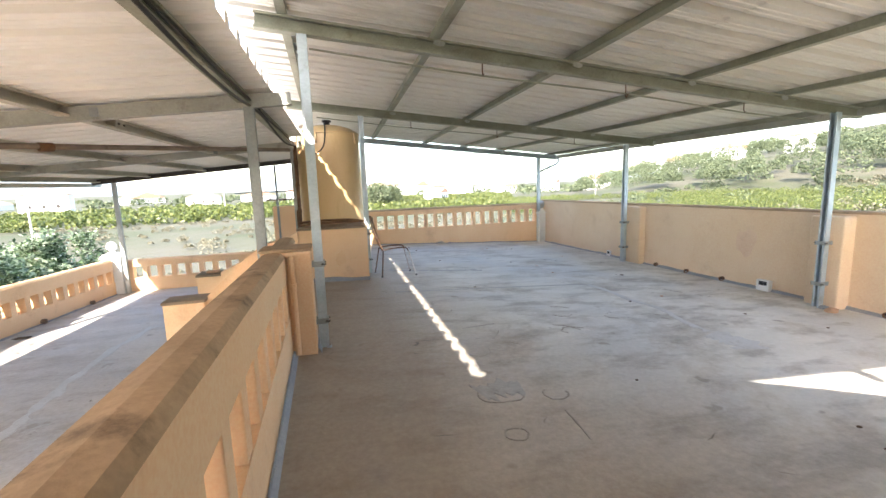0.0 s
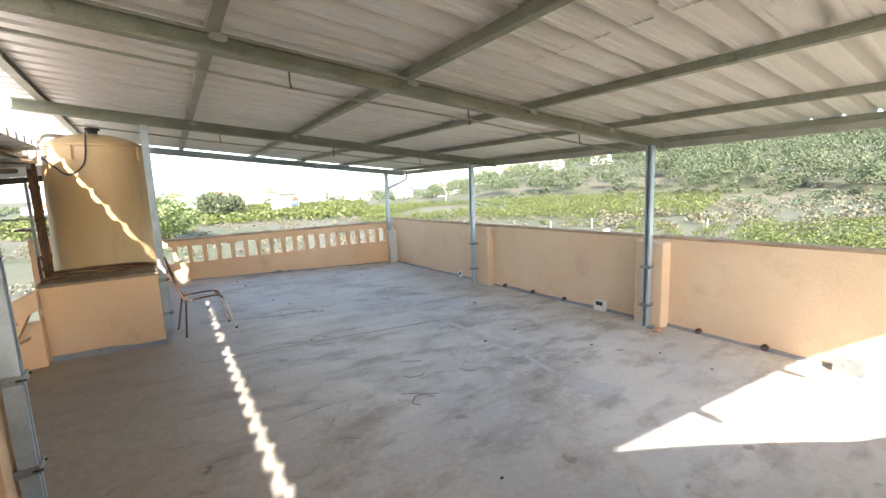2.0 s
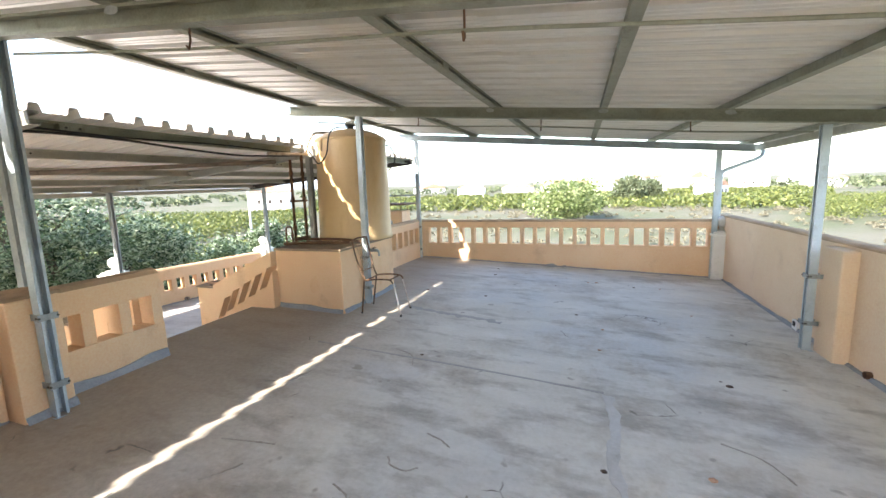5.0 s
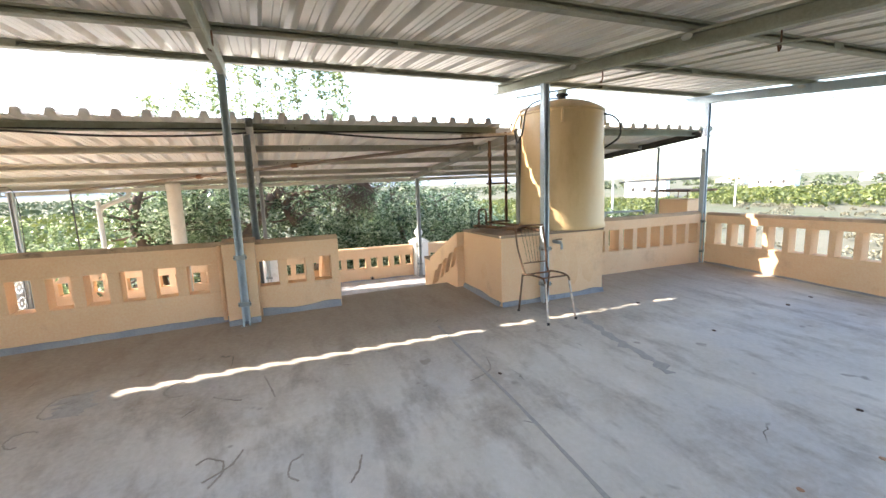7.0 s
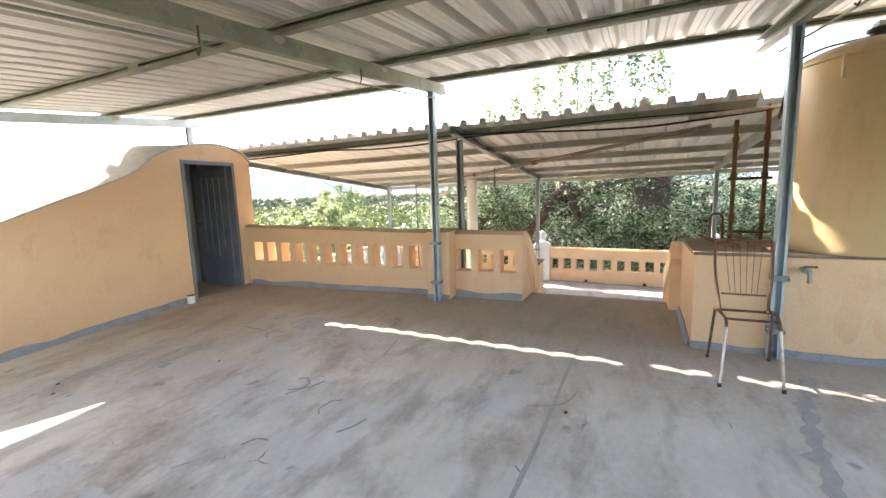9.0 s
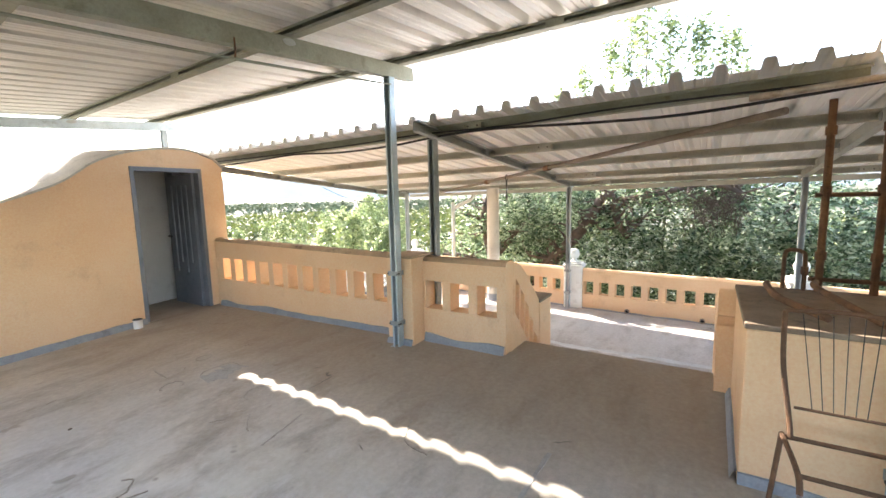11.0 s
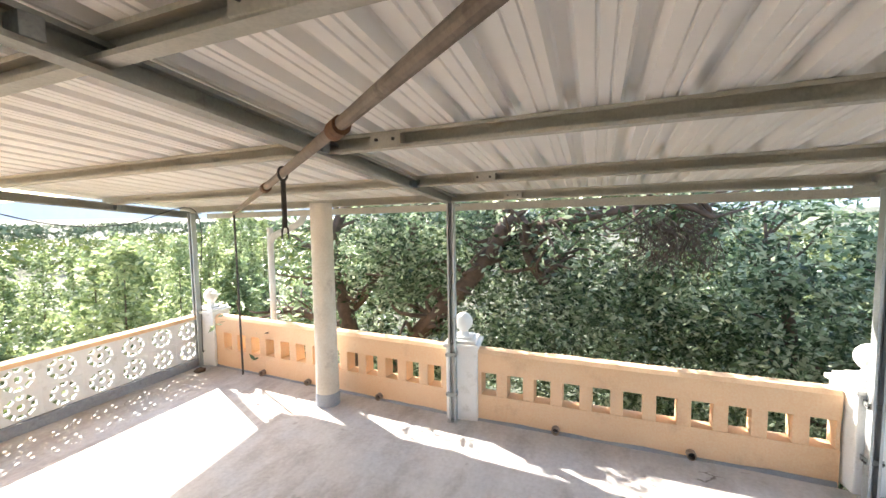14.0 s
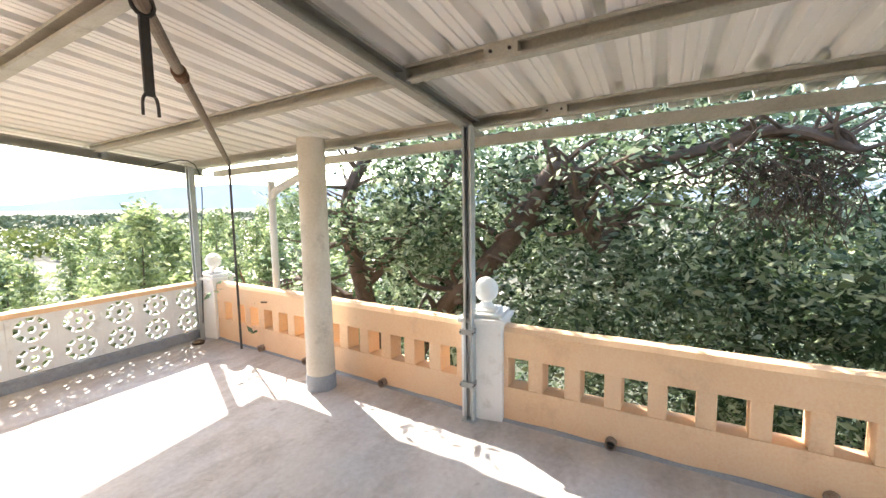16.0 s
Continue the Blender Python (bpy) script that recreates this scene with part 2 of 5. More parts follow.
def box(bm, x0, y0, z0, x1, y1, z1, bevel=0.0):
    r = bmesh.ops.create_cube(bm, size=1.0)
    for v in r["verts"]:
        v.co = Vector((x0 + (v.co.x + 0.5) * (x1 - x0), y0 + (v.co.y + 0.5) * (y1 - y0), z0 + (v.co.z + 0.5) * (z1 - z0)))
    if bevel:
        es = list({e for v in r["verts"] for e in v.link_edges})
        bmesh.ops.bevel(bm, geom=es, offset=bevel, segments=2, affect="EDGES", profile=0.6)
    return bm


def boxed(x0, y0, z0, x1, y1, z1, bevel=0.0):
    return box(bmesh.new(), x0, y0, z0, x1, y1, z1, bevel)


def beam(bm, a, b, w, h, up=Vector((0, 0, 1))):
    """A bar of rectangular section whose underside runs from a to b."""
    a, b = Vector(a), Vector(b)
    d = (b - a).normalized()
    s = d.cross(up).normalized() * (w / 2)
    u = s.cross(d).normalized() * h
    vs = [bm.verts.new(p) for e in (a, b) for p in (e - s, e + s, e + s + u, e - s + u)]
    for f in ((0, 1, 2, 3), (7, 6, 5, 4), (0, 4, 5, 1), (1, 5, 6, 2), (2, 6, 7, 3), (3, 7, 4, 0)):
        bm.faces.new([vs[i] for i in f])
    bmesh.ops.recalc_face_normals(bm, faces=bm.faces)
    return bm


def tube(bm, pts, radii, n=10):
    """A round bar or hose along points."""
    pts = [Vector(p) for p in pts]
    if not hasattr(radii, "__len__"):
        radii = [radii] * len(pts)
    rings, side = [], None
    for i, p in enumerate(pts):
        d = (pts[min(i + 1, len(pts) - 1)] - pts[max(i - 1, 0)]).normalized()
        if side is None:
            side = d.orthogonal().normalized()
        side = (side - d * side.dot(d)).normalized()
        o = d.cross(side)
        rings.append([bm.verts.new(p + (side * math.cos(2 * math.pi * k / n) + o * math.sin(2 * math.pi * k / n)) * radii[i]) for k in range(n)])
    for r0, r1 in zip(rings, rings[1:]):
        for k in range(n):
            bm.faces.new((r0[k], r0[(k + 1) % n], r1[(k + 1) % n], r1[k]))
    bm.faces.new(rings[0][::-1])
    bm.faces.new(rings[-1])
    return bm


def lathe(bm, profile, n=32, cx=0.0, cy=0.0):
    """A turned body from (radius, height) steps."""
    rings = [[bm.verts.new((cx + r * math.cos(2 * math.pi * k / n), cy + r * math.sin(2 * math.pi * k / n), z)) for k in range(n)] for r, z in profile]
    for r0, r1 in zip(rings, rings[1:]):
        for k in range(n):
            bm.faces.new((r0[k], r0[(k + 1) % n], r1[(k + 1) % n], r1[k]))
    bm.faces.new(rings[0][::-1])
    bm.faces.new(rings[-1])
    return bm


def prism(bm, outline, axis, d0, d1):
    """An outline in a vertical plane, made thick along the axis 'x' or 'y'."""
    def place(p, d):
        return (p[0], d, p[1]) if axis == "y" else (d, p[0], p[1])
    a = [bm.verts.new(place(p, d0)) for p in outline]
    b = [bm.verts.new(place(p, d1)) for p in outline]
    bm.faces.new(a)
    bm.faces.new(b[::-1])
    for i in range(len(a)):
        j = (i + 1) % len(a)
        bm.faces.new((a[j], a[i], b[i], b[j]))
    bmesh.ops.recalc_face_normals(bm, faces=bm.faces)
    return bm


def smooth_path(pts, n=8):
    """Points of a soft curve through the given ones."""
    pts = [Vector(p) for p in pts]
    out = []
    for i in range(len(pts) - 1):
        p0, p1, p2, p3 = pts[max(i - 1, 0)], pts[i], pts[i + 1], pts[min(i + 2, len(pts) - 1)]
        for k in range(n):
            s = k / n
            out.append(0.5 * (2 * p1 + (p2 - p0) * s + (2 * p0 - 5 * p1 + 4 * p2 - p3) * s * s + (3 * p1 - p0 - 3 * p2 + p3) * s ** 3))
    return out + [pts[-1]]


# ---- the plan ----
LOW = -0.74                    # lower terrace
GROUND = -4.2


def up_floor(x, y):
    return 0.03 - 0.045 * x + 0.02 * min(y, 0.0)


def up_roof(x):
    """Underside of the upper girders."""
    return 2.555 - 0.09 * x


def low_roof(x):
    """Underside of the lower girders."""
    return 2.07 + 0.097 * (x + 0.1)


OUTER = [(-9.0, -6.1), (-4.1, -5.6), (0.3, -5.15), (3.7, -4.97), (7.1, -4.48), (12.0, -3.8)]


def outer_x(y):
    """Middle line of the outer wall of the lower terrace."""
    return float(np.interp(y, [a for a, _ in OUTER], [b for _, b in OUTER]))


def south_y(x):
    """Face of the stair enclosure."""
    return -3.60 + 0.03 * x


# ---- floors ----
def floor_sheet(name, label, xs, ys, top, depth, mat):
    bm = bmesh.new()
    grid = [[bm.verts.new((x, y, top(x, y))) for y in ys] for x in xs]
    for i in range(len(xs) - 1):
        for j in range(len(ys) - 1):
            bm.faces.new((grid[i][j], grid[i + 1][j], grid[i + 1][j + 1], grid[i][j + 1]))
    r = bmesh.ops.extrude_face_region(bm, geom=bm.faces[:])
    for v in r["geom"]:
        if isinstance(v, bmesh.types.BMVert):
            v.co.z = -depth
    bmesh.ops.recalc_face_normals(bm, faces=bm.faces)
    return single(name, bm, mat, label, "floor", kind="structure")


def span(a, b, n):
    return [a + (b - a) * i / n for i in range(n + 1)]


def wavy(x, y):
    return up_floor(x, y) + 0.006 * noise.noise(Vector((x * 0.9, y * 0.9, 0)))


floor_sheet("floor_upper", "grey cracked cement screed of the upper terrace", span(-0.32, 6.1, 60), span(-4.9, 7.1, 110), wavy, 0.5, floor_grey)
bm = bmesh.new()
outline = [(-0.32, -4.15), (-0.32, 7.25), (outer_x(7.25), 7.25), (outer_x(-4.15), -4.15)]
vs = [bm.verts.new((x, y, LOW)) for x, y in outline] + [bm.verts.new((x, y, LOW - 0.3)) for x, y in outline]
for f in ((0, 1, 2, 3), (7, 6, 5, 4), (0, 4, 5, 1), (1, 5, 6, 2), (2, 6, 7, 3), (3, 7, 4, 0)):
    bm.faces.new([vs[i] for i in f])
bmesh.ops.recalc_face_normals(bm, faces=bm.faces)
lm = new("floor_lower", mesh_of(bm, "floor_lower", floor_pink))
tagged(lm, "pinkish grey cement floor of the lower terrace", "floor", kind="structure")
# landing at the head of the steps
single("floor_landing", boxed(-0.70, 1.032, LOW, -0.318, 2.598, 0.034), floor_grey, "dark cement landing above the steps", "floor", kind="structure")
st = thing("stair", "four cement steps between two pierced stringers", "stairs", kind="structure")
for k in range(3):
    x1 = -0.70 - 0.27 * k
    part("step", boxed(x1 - 0.27, 1.032, LOW, x1 - 0.002, 2.598, 0.034 - 0.193 * (k + 1), 0.008), floor_grey, st)
# the house under the terraces
single("wall_house_upper", boxed(-0.30, -4.88, GROUND - 0.5, 6.08, 7.08, -0.5), wall_render, "rendered house wall under the terrace", "wall", kind="structure")
bm = bmesh.new()
vs = [bm.verts.new((x, y, z)) for z in (LOW - 0.3, GROUND - 0.5) for x, y in outline]
for f in ((0, 1, 2, 3), (7, 6, 5, 4), (0, 4, 5, 1), (1, 5, 6, 2), (2, 6, 7, 3), (3, 7, 4, 0)):
    bm.faces.new([vs[i] for i in f])
bmesh.ops.recalc_face_normals(bm, faces=bm.faces)
single("wall_house_lower", bm, wall_render, "rendered house wall under the lower terrace", "wall", kind="structure")
single("wall_between_levels", boxed(-0.395, -4.1, LOW, -0.317, 0.88, 0.0), plaster, "apricot wall between the two levels", "wall", kind="structure")


# ---- pierced parapets ----
def pierced(name, label, p, q, z, h, th, o0, o1, count, gap, mat=plaster, cap=plaster, ends=0.12, top=0.0, shift=0.0):
    """A parapet with a row of square openings from p to q; o0, o1: sill and head of the openings above z."""
    d = Vector((q[0] - p[0], q[1] - p[1], 0))
    length = d.length
    w = thing(name, label, "parapet", kind="structure", at=pose(p[0], p[1], z, 0, 0, math.degrees(math.atan2(d.y, d.x))))
    part("base", boxed(0, -th / 2, -0.3, length, th / 2, o0), mat, w)
    pitch = (length - 2 * ends) / count
    edges = [0.0] + [shift + ends + pitch * (i + 0.5) + s * gap / 2 for i in range(count) for s in (-1, 1)] + [length]
    for k in range(0, len(edges), 2):
        part("baluster", boxed(edges[k], -th / 2 + 0.004, o0, edges[k + 1], th / 2 - 0.004, o1, 0.008), mat, w)
    bm = bmesh.new()
    n = max(2, int(length / 0.15))
    prof = [(-th / 2, o1), (th / 2, o1), (th / 2, h - 0.04), (th / 2 - 0.025, h - 0.004), (0, h + 0.006), (-th / 2 + 0.025, h - 0.004), (-th / 2, h - 0.04)]
    rings = []
    for i in range(n + 1):
        x = length * i / n
        j = 0.006 * noise.noise(Vector((x * 1.7 + p[0] * 5, p[1] * 3, 0.3)))
        rings.append([bm.verts.new((x, y, zz + (j + top * i / n if zz > o1 + 0.01 else 0))) for y, zz in prof])
    for r0, r1 in zip(rings, rings[1:]):
        for k in range(len(prof)):
            f = bm.faces.new((r0[k], r1[k], r1[(k + 1) % len(prof)], r0[(k + 1) % len(prof)]))
            f.material_index = 1 if k in (2, 3, 4, 5) else 0
    bm.faces.new(rings[0])
    bm.faces.new(rings[-1][::-1])
    bmesh.ops.recalc_face_normals(bm, faces=bm.faces)
    c = part("coping", bm, mat, w)
    c.data.materials.append(cap)
    return w


def ragged_skirt(p, q, zf, h, name="baseboard"):
    """A thin grey mortar fillet with an uneven top along a wall's foot; zf gives the floor."""
    p, q = Vector(p), Vector(q)
    d = q - p
    n = max(4, int(d.length / 0.07))
    nrm = Vector((-d.y, d.x)).normalized()
    bm = bmesh.new()
    rows = []
    for i in range(n + 1):
        c = p + d * (i / n)
        z = zf(c.x, c.y)
        t = z + h * (1.0 + 0.55 * noise.noise(Vector((c.x * 3.1, c.y * 3.1, 7.0))))
        a, b, e = c, c - nrm * 0.012, c - nrm * 0.035
        rows.append([bm.verts.new((a.x, a.y, t)), bm.verts.new((b.x, b.y, t - 0.004)), bm.verts.new((e.x, e.y, z - 0.01))])
    for r0, r1 in zip(rows, rows[1:]):
        for k in range(2):
            bm.faces.new((r0[k], r0[k + 1], r1[k + 1], r1[k]))
    bmesh.ops.recalc_face_normals(bm, faces=bm.faces)
    return single(name, bm, skirt, "uneven grey mortar fillet along the wall foot", "baseboard", kind="structure")


def low_floor(x, y):
    return LOW


HX = -0.335
pierced("parapet_middle_south", "apricot pierced half wall with a stained rounded coping", (HX, -3.58), (HX, -0.17), 0.0, 0.95, 0.18, 0.365, 0.67, 11, 0.185, cap=cap_stained, top=-0.065)
pierced("parapet_middle_north", "short apricot pierced half wall beside the steps", (HX, 0.14), (HX, 1.03), 0.0, 0.88, 0.18, 0.37, 0.65, 3, 0.195, cap=cap_stained, ends=0.01, shift=-0.035)
pierced("parapet_behind_tank", "apricot pierced half wall behind the water tank", (-0.08, 4.2), (-0.02, 6.90), 0.0, 0.86, 0.2, 0.36, 0.68, 9, 0.19, cap=cap_stained)
pierced("parapet_north", "apricot pierced parapet with square openings", (0.10, 6.98), (5.80, 6.98), -0.11, 0.95, 0.18, 0.45, 0.79, 21, 0.185, cap=cap_stained)
for a, b, n, e, sh in ((-3.72, 0.12, 13, 0.07, 0.06), (0.47, 3.52, 11, -0.015, 0.01), (3.88, 6.9, 11, 0.02, 0.0)):
    pierced("parapet_outer", "apricot pierced parapet of the lower terrace", (outer_x(a), a), (outer_x(b), b), LOW, 0.775, 0.17, 0.285, 0.53, n, 0.165, ends=e, shift=sh)
pierced("parapet_lower_north", "apricot pierced parapet at the end of the lower terrace", (outer_x(7.2) + 0.15, 7.2), (-0.4, 7.2), LOW, 0.72, 0.17, 0.30, 0.56, 13, 0.185)
ragged_skirt((HX + 0.095, -3.5), (HX + 0.095, -0.18), up_floor, 0.06)
bpy.data.objects["baseboard"].name = "baseboard_half_wall"
ragged_skirt((HX + 0.095, 0.16), (HX + 0.095, 1.02), up_floor, 0.07)
bpy.data.objects["baseboard"].name = "baseboard_step"

# pier that carries the post between the two half walls
single("pier_half_wall", boxed(-0.43, -0.17, -0.1, -0.055, 0.14, 0.885, 0.012), plaster, "apricot masonry pier in the half wall", "pier", kind="structure")
single("coping_pier", boxed(-0.44, -0.18, 0.885, -0.045, 0.15, 0.91, 0.012), cap_stained, "stained coping on the pier", "coping", kind="structure")

# stringers of the steps
def stringer(name, y0, y1, outline, slots, label):
    w = thing(name, label, "stair parapet", kind="structure")
    bm = bmesh.new()
    prism(bm, outline, "y", y0, y1)
    body = part("body", bm, plaster, w)
    cut = bmesh.new()
    for s in slots:
        prism(cut, s, "y", y0 - 0.1, y1 + 0.1)
    tool = bpy.data.meshes.new("slots")
    cut.to_mesh(tool)
    cut.free()
    tob = new("slots", tool)
    m = body.modifiers.new("slots", "BOOLEAN")
    m.object, m.solver = tob, "EXACT"
    bpy.context.view_layer.update()
    done = bpy.data.meshes.new_from_object(body.evaluated_get(bpy.context.evaluated_depsgraph_get()))
    body.modifiers.clear()
    body.data = done
    bpy.data.objects.remove(tob)
    return w


arc = [(-0.425, 0.86), (-0.50, 0.845), (-0.60, 0.80), (-0.75, 0.69), (-0.92, 0.53), (-1.10, 0.36)]
slots = []
for k, x in enumerate((-0.52, -0.64, -0.76, -0.88, -1.0)):
    zt = 0.67 - 0.105 * k - 0.014 * k * k
    zb = 0.33 - 0.135 * k
    slots.append([(x + 0.065, zb + 0.05), (x + 0.045, zt + 0.03), (x - 0.045, zt - 0.05), (x - 0.025, zb - 0.05)])
w = stringer("parapet_step_south", 0.88, 1.03, [(-0.427, LOW), (-0.427, 0.86)] + arc[1:] + [(-1.10, LOW)], slots, "curved apricot stair parapet with slanting slots")
part("end_pillar", boxed(-1.46, 0.78, LOW, -1.10, 1.04, 0.33, 0.01), plaster, w)
part("pillar_cap", boxed(-1.47, 0.77, 0.33, -1.09, 1.05, 0.36, 0.01), cap_brown, w, "brown weathered cap")
slots = []
for k, x in enumerate((-0.46, -0.66, -0.86, -1.06, -1.22)):
    zt, zb = 0.63 - 0.107 * k, 0.24 - 0.115 * k
    cx, cz = x + 0.06, (zt + zb) / 2 + 0.02
    slots.append([(cx - 0.02, cz - 0.13), (cx + 0.125, cz + 0.17), (cx, cz + 0.115), (cx - 0.145, cz - 0.185)])
w = stringer("parapet_step_north", 2.60, 2.80, [(-0.322, LOW), (-0.322, 0.79), (-1.35, 0.30), (-1.35, LOW)], slots, "sloping apricot stair parapet with slanting slots")
part("end_pillar", boxed(-1.66, 2.62, LOW, -1.28, 2.95, 0.25, 0.01), plaster, w)
part("pillar_cap", boxed(-1.67, 2.61, 0.25, -1.27, 2.96, 0.28, 0.01), cap_brown, w, "brown weathered cap")
bm = boxed(-1.56, 2.72, 0.28, -1.40, 2.82, 0.31, 0.01)
single("broken_tile", bm, tile_red, "broken brown tile on the pillar cap", "tile")

# block under the water tank
blk = thing("tank_plinth", "apricot masonry plinth under the water tank", "plinth", kind="structure")
part("body", boxed(-0.32, 2.70, -0.1, 0.66, 4.19, 0.795, 0.01), plaster, blk)
part("coping", boxed(-0.34, 2.69, 0.795, 0.668, 4.20, 0.825, 0.008), cap_brown, blk, "dark weathered top")

# ---- long wall, pilasters ----
def wall_face(y):
    return 5.97 - 0.016 * (y - 0.7)


bm = bmesh.new()
vs = [bm.verts.new((x, y, z)) for z in (-0.6, 0.885) for x, y in ((wall_face(-4.9), -4.9), (wall_face(7.08), 7.08), (wall_face(7.08) + 0.15, 7.08), (wall_face(-4.9) + 0.15, -4.9))]
for f in ((0, 1, 2, 3), (7, 6, 5, 4), (0, 4, 5, 1), (1, 5, 6, 2), (2, 6, 7, 3), (3, 7, 4, 0)):
    bm.faces.new([vs[i] for i in f])
bmesh.ops.recalc_face_normals(bm, faces=bm.faces)
single("wall_east", bm, wall_render, "long plain parapet in pale apricot render", "wall", kind="structure")
n = 60
bm = bmesh.new()
rings = []
for i in range(n + 1):
    y = -4.9 + 11.98 * i / n
    x, j = wall_face(y), 0.006 * noise.noise(Vector((y * 1.3, 4.0, 0)))
    rings.append([bm.verts.new(p) for p in ((x - 0.012, y, 0.885), (x - 0.012, y, 0.902 + j), (x + 0.02, y, 0.918 + j), (x + 0.13, y, 0.918 + j), (x + 0.162, y, 0.902), (x + 0.162, y, 0.885))])
for r0, r1 in zip(rings, rings[1:]):
    for k in range(6):
        bm.faces.new((r0[k], r0[(k + 1) % 6], r1[(k + 1) % 6], r1[k]))
bmesh.ops.recalc_face_normals(bm, faces=bm.faces)
single("coping_east", bm, cap_stained, "thin weathered coping on the long parapet", "coping", kind="structure")
for y0, y1 in ((-0.24, 0.12), (3.04, 3.40)):
    bm = bmesh.new()
    box(bm, 5.80, y0, -0.4, wall_face(y0) + 0.02, y1, 0.86, 0.02)
    single("pilaster", bm, wall_render, "pale apricot pilaster on the long parapet", "pilaster", "pilasters of the long parapet", kind="structure")
ragged_skirt((wall_face(7.0) - 0.002, 6.9), (wall_face(-3.7) - 0.002, -3.9), lambda x, y: up_floor(x, y), 0.035)
ragged_skirt((0.12, 6.888), (5.76, 6.888), up_floor, 0.02, "baseboard")
bpy.data.objects["baseboard"].name = "baseboard_east"

# ---- stair enclosure with the door ----
TOPS = [(-0.47, 1.98), (-0.34, 2.11), (-0.1, 2.19), (0.15, 2.215), (0.45, 2.19), (0.8, 2.11), (1.1, 1.98), (1.4, 1.76), (1.75, 1.60), (2.15, 1.45), (2.6, 1.27), (3.1, 1.06), (3.6, 0.84), (4.0, 0.67), (4.6, 0.53), (5.97, 0.50)]
DX0, DX1, DZ = -0.15, 0.73, 1.935
curve = [(p.x, p.y) for p in smooth_path([(x, z, 0) for x, z in TOPS], 5)]


def top_of(x):
    for (x0, z0), (x1, z1) in zip(curve, curve[1:]):
        if x0 <= x <= x1:
            return z0 + (z1 - z0) * (x - x0) / (x1 - x0)
    return curve[0][1] if x < curve[0][0] else curve[-1][1]


def skew(bm):
    for v in bm.verts:
        v.co.y += south_y(v.co.x)
    return bm


enc = thing("wall_stair_enclosure", "apricot stair enclosure with a curved sloping top", "wall", kind="structure")
right = [(x, z - 0.03) for x, z in curve if x > DX1 + 0.01]
bm = bmesh.new()
prism(bm, [(DX1, -0.6), (DX1, top_of(DX1) - 0.03)] + right + [(5.97, -0.6)], "y", -0.16, 0.0)
part("wall_panel", skew(bm), plaster, enc)
bm = bmesh.new()
prism(bm, [(-0.47, -0.6), (-0.47, 1.95), (-0.34, 2.08), (DX0, 2.14), (DX0, -0.6)], "y", -0.16, 0.0)
part("wall_panel", skew(bm), plaster, enc)
bm = bmesh.new()
prism(bm, [(DX0, DZ), (DX0, 2.15)] + [(x, z - 0.03) for x, z in curve if DX0 < x < DX1] + [(DX1, top_of(DX1) - 0.03), (DX1, DZ)], "y", -0.16, 0.0)
part("lintel", skew(bm), plaster, enc)
bm = bmesh.new()
rings = []
for x, z in curve:
    swell = max(0.0, min(1.0, (x - 0.4) / 0.6, (2.3 - x) / 0.9))
    swell *= swell * (3 - 2 * swell)
    rings.append([bm.verts.new((x, y, z + dz + up * swell)) for y, dz, up in ((0.03, -0.03, 0), (0.035, -0.008, 0), (0.01, 0.0, 0.0), (-0.12, 0.0, 0.03), (-0.3, 0.0, 0.06), (-0.7, 0.0, 0.10), (-1.25, 0.0, 0.12), (-1.25, -0.10, 0), (-0.16, -0.10, 0), (-0.16, -0.03, 0))])
for r0, r1 in zip(rings, rings[1:]):
    for k in range(10):
        bm.faces.new((r0[k], r0[(k + 1) % 10], r1[(k + 1) % 10], r1[k]))
bm.faces.new(rings[0])
bm.faces.new(rings[-1])
bmesh.ops.recalc_face_normals(bm, faces=bm.faces)
part("curved_roof", skew(bm), cap_grey, enc, "curved weathered stair roof")
bm = bmesh.new()
prism(bm, [(-0.47, -0.6)] + [(x, z - 0.10) for x, z in curve] + [(5.97, -0.6)], "y", -1.25, -1.12)
part("back_wall", skew(bm), interior_grey, enc, "bare grey stair wall")
part("side_wall", skew(boxed(-0.47, -1.12, -0.6, -0.33, -0.16, 1.90)), plaster, enc)
ragged_skirt((5.95, south_y(5.95) + 0.002), (0.72, south_y(0.72) + 0.002), up_floor, 0.075, "baseboard")

dr = thing("door_1", "grey steel door standing open inside its grey frame", "door", kind="structure")
for x0, x1 in ((DX0 - 0.005, DX0 + 0.045), (DX1 - 0.045, DX1 + 0.005)):
    part("jamb", skew(boxed(x0, -0.13, -0.08, x1, 0.012, DZ, 0.006)), door_grey, dr)
part("head", skew(boxed(DX0 - 0.005, -0.13, DZ - 0.05, DX1 + 0.005, 0.012, DZ + 0.005, 0.006)), door_grey, dr)
part("threshold", skew(boxed(DX0, -0.16, -0.2, DX1, 0.02, -0.055, 0.006)), floor_grey, dr)
lf = part("leaf", skew(boxed(DX0 + 0.05, -0.85, -0.04, DX0 + 0.09, -0.10, DZ - 0.06, 0.004)), door_grey, dr)
for k in range(4):
    yy = -0.24 - 0.14 * k
    part("rib", skew(tube(bmesh.new(), [(DX0 + 0.105, yy, 0.45 if k % 2 else 0.6), (DX0 + 0.105, yy, 1.72)], 0.012, 8)), door_grey, lf)
part("handle", skew(tube(bmesh.new(), [(DX0 + 0.10, -0.78, 0.98), (DX0 + 0.15, -0.78, 0.98), (DX0 + 0.15, -0.66, 0.98)], 0.01, 8)), dark_metal, lf)
can = thing("paint_tin", "small white paint tin beside the door", "tin", at=pose(0.86, south_y(0.86) + 0.09, up_floor(0.86, -3.6)))
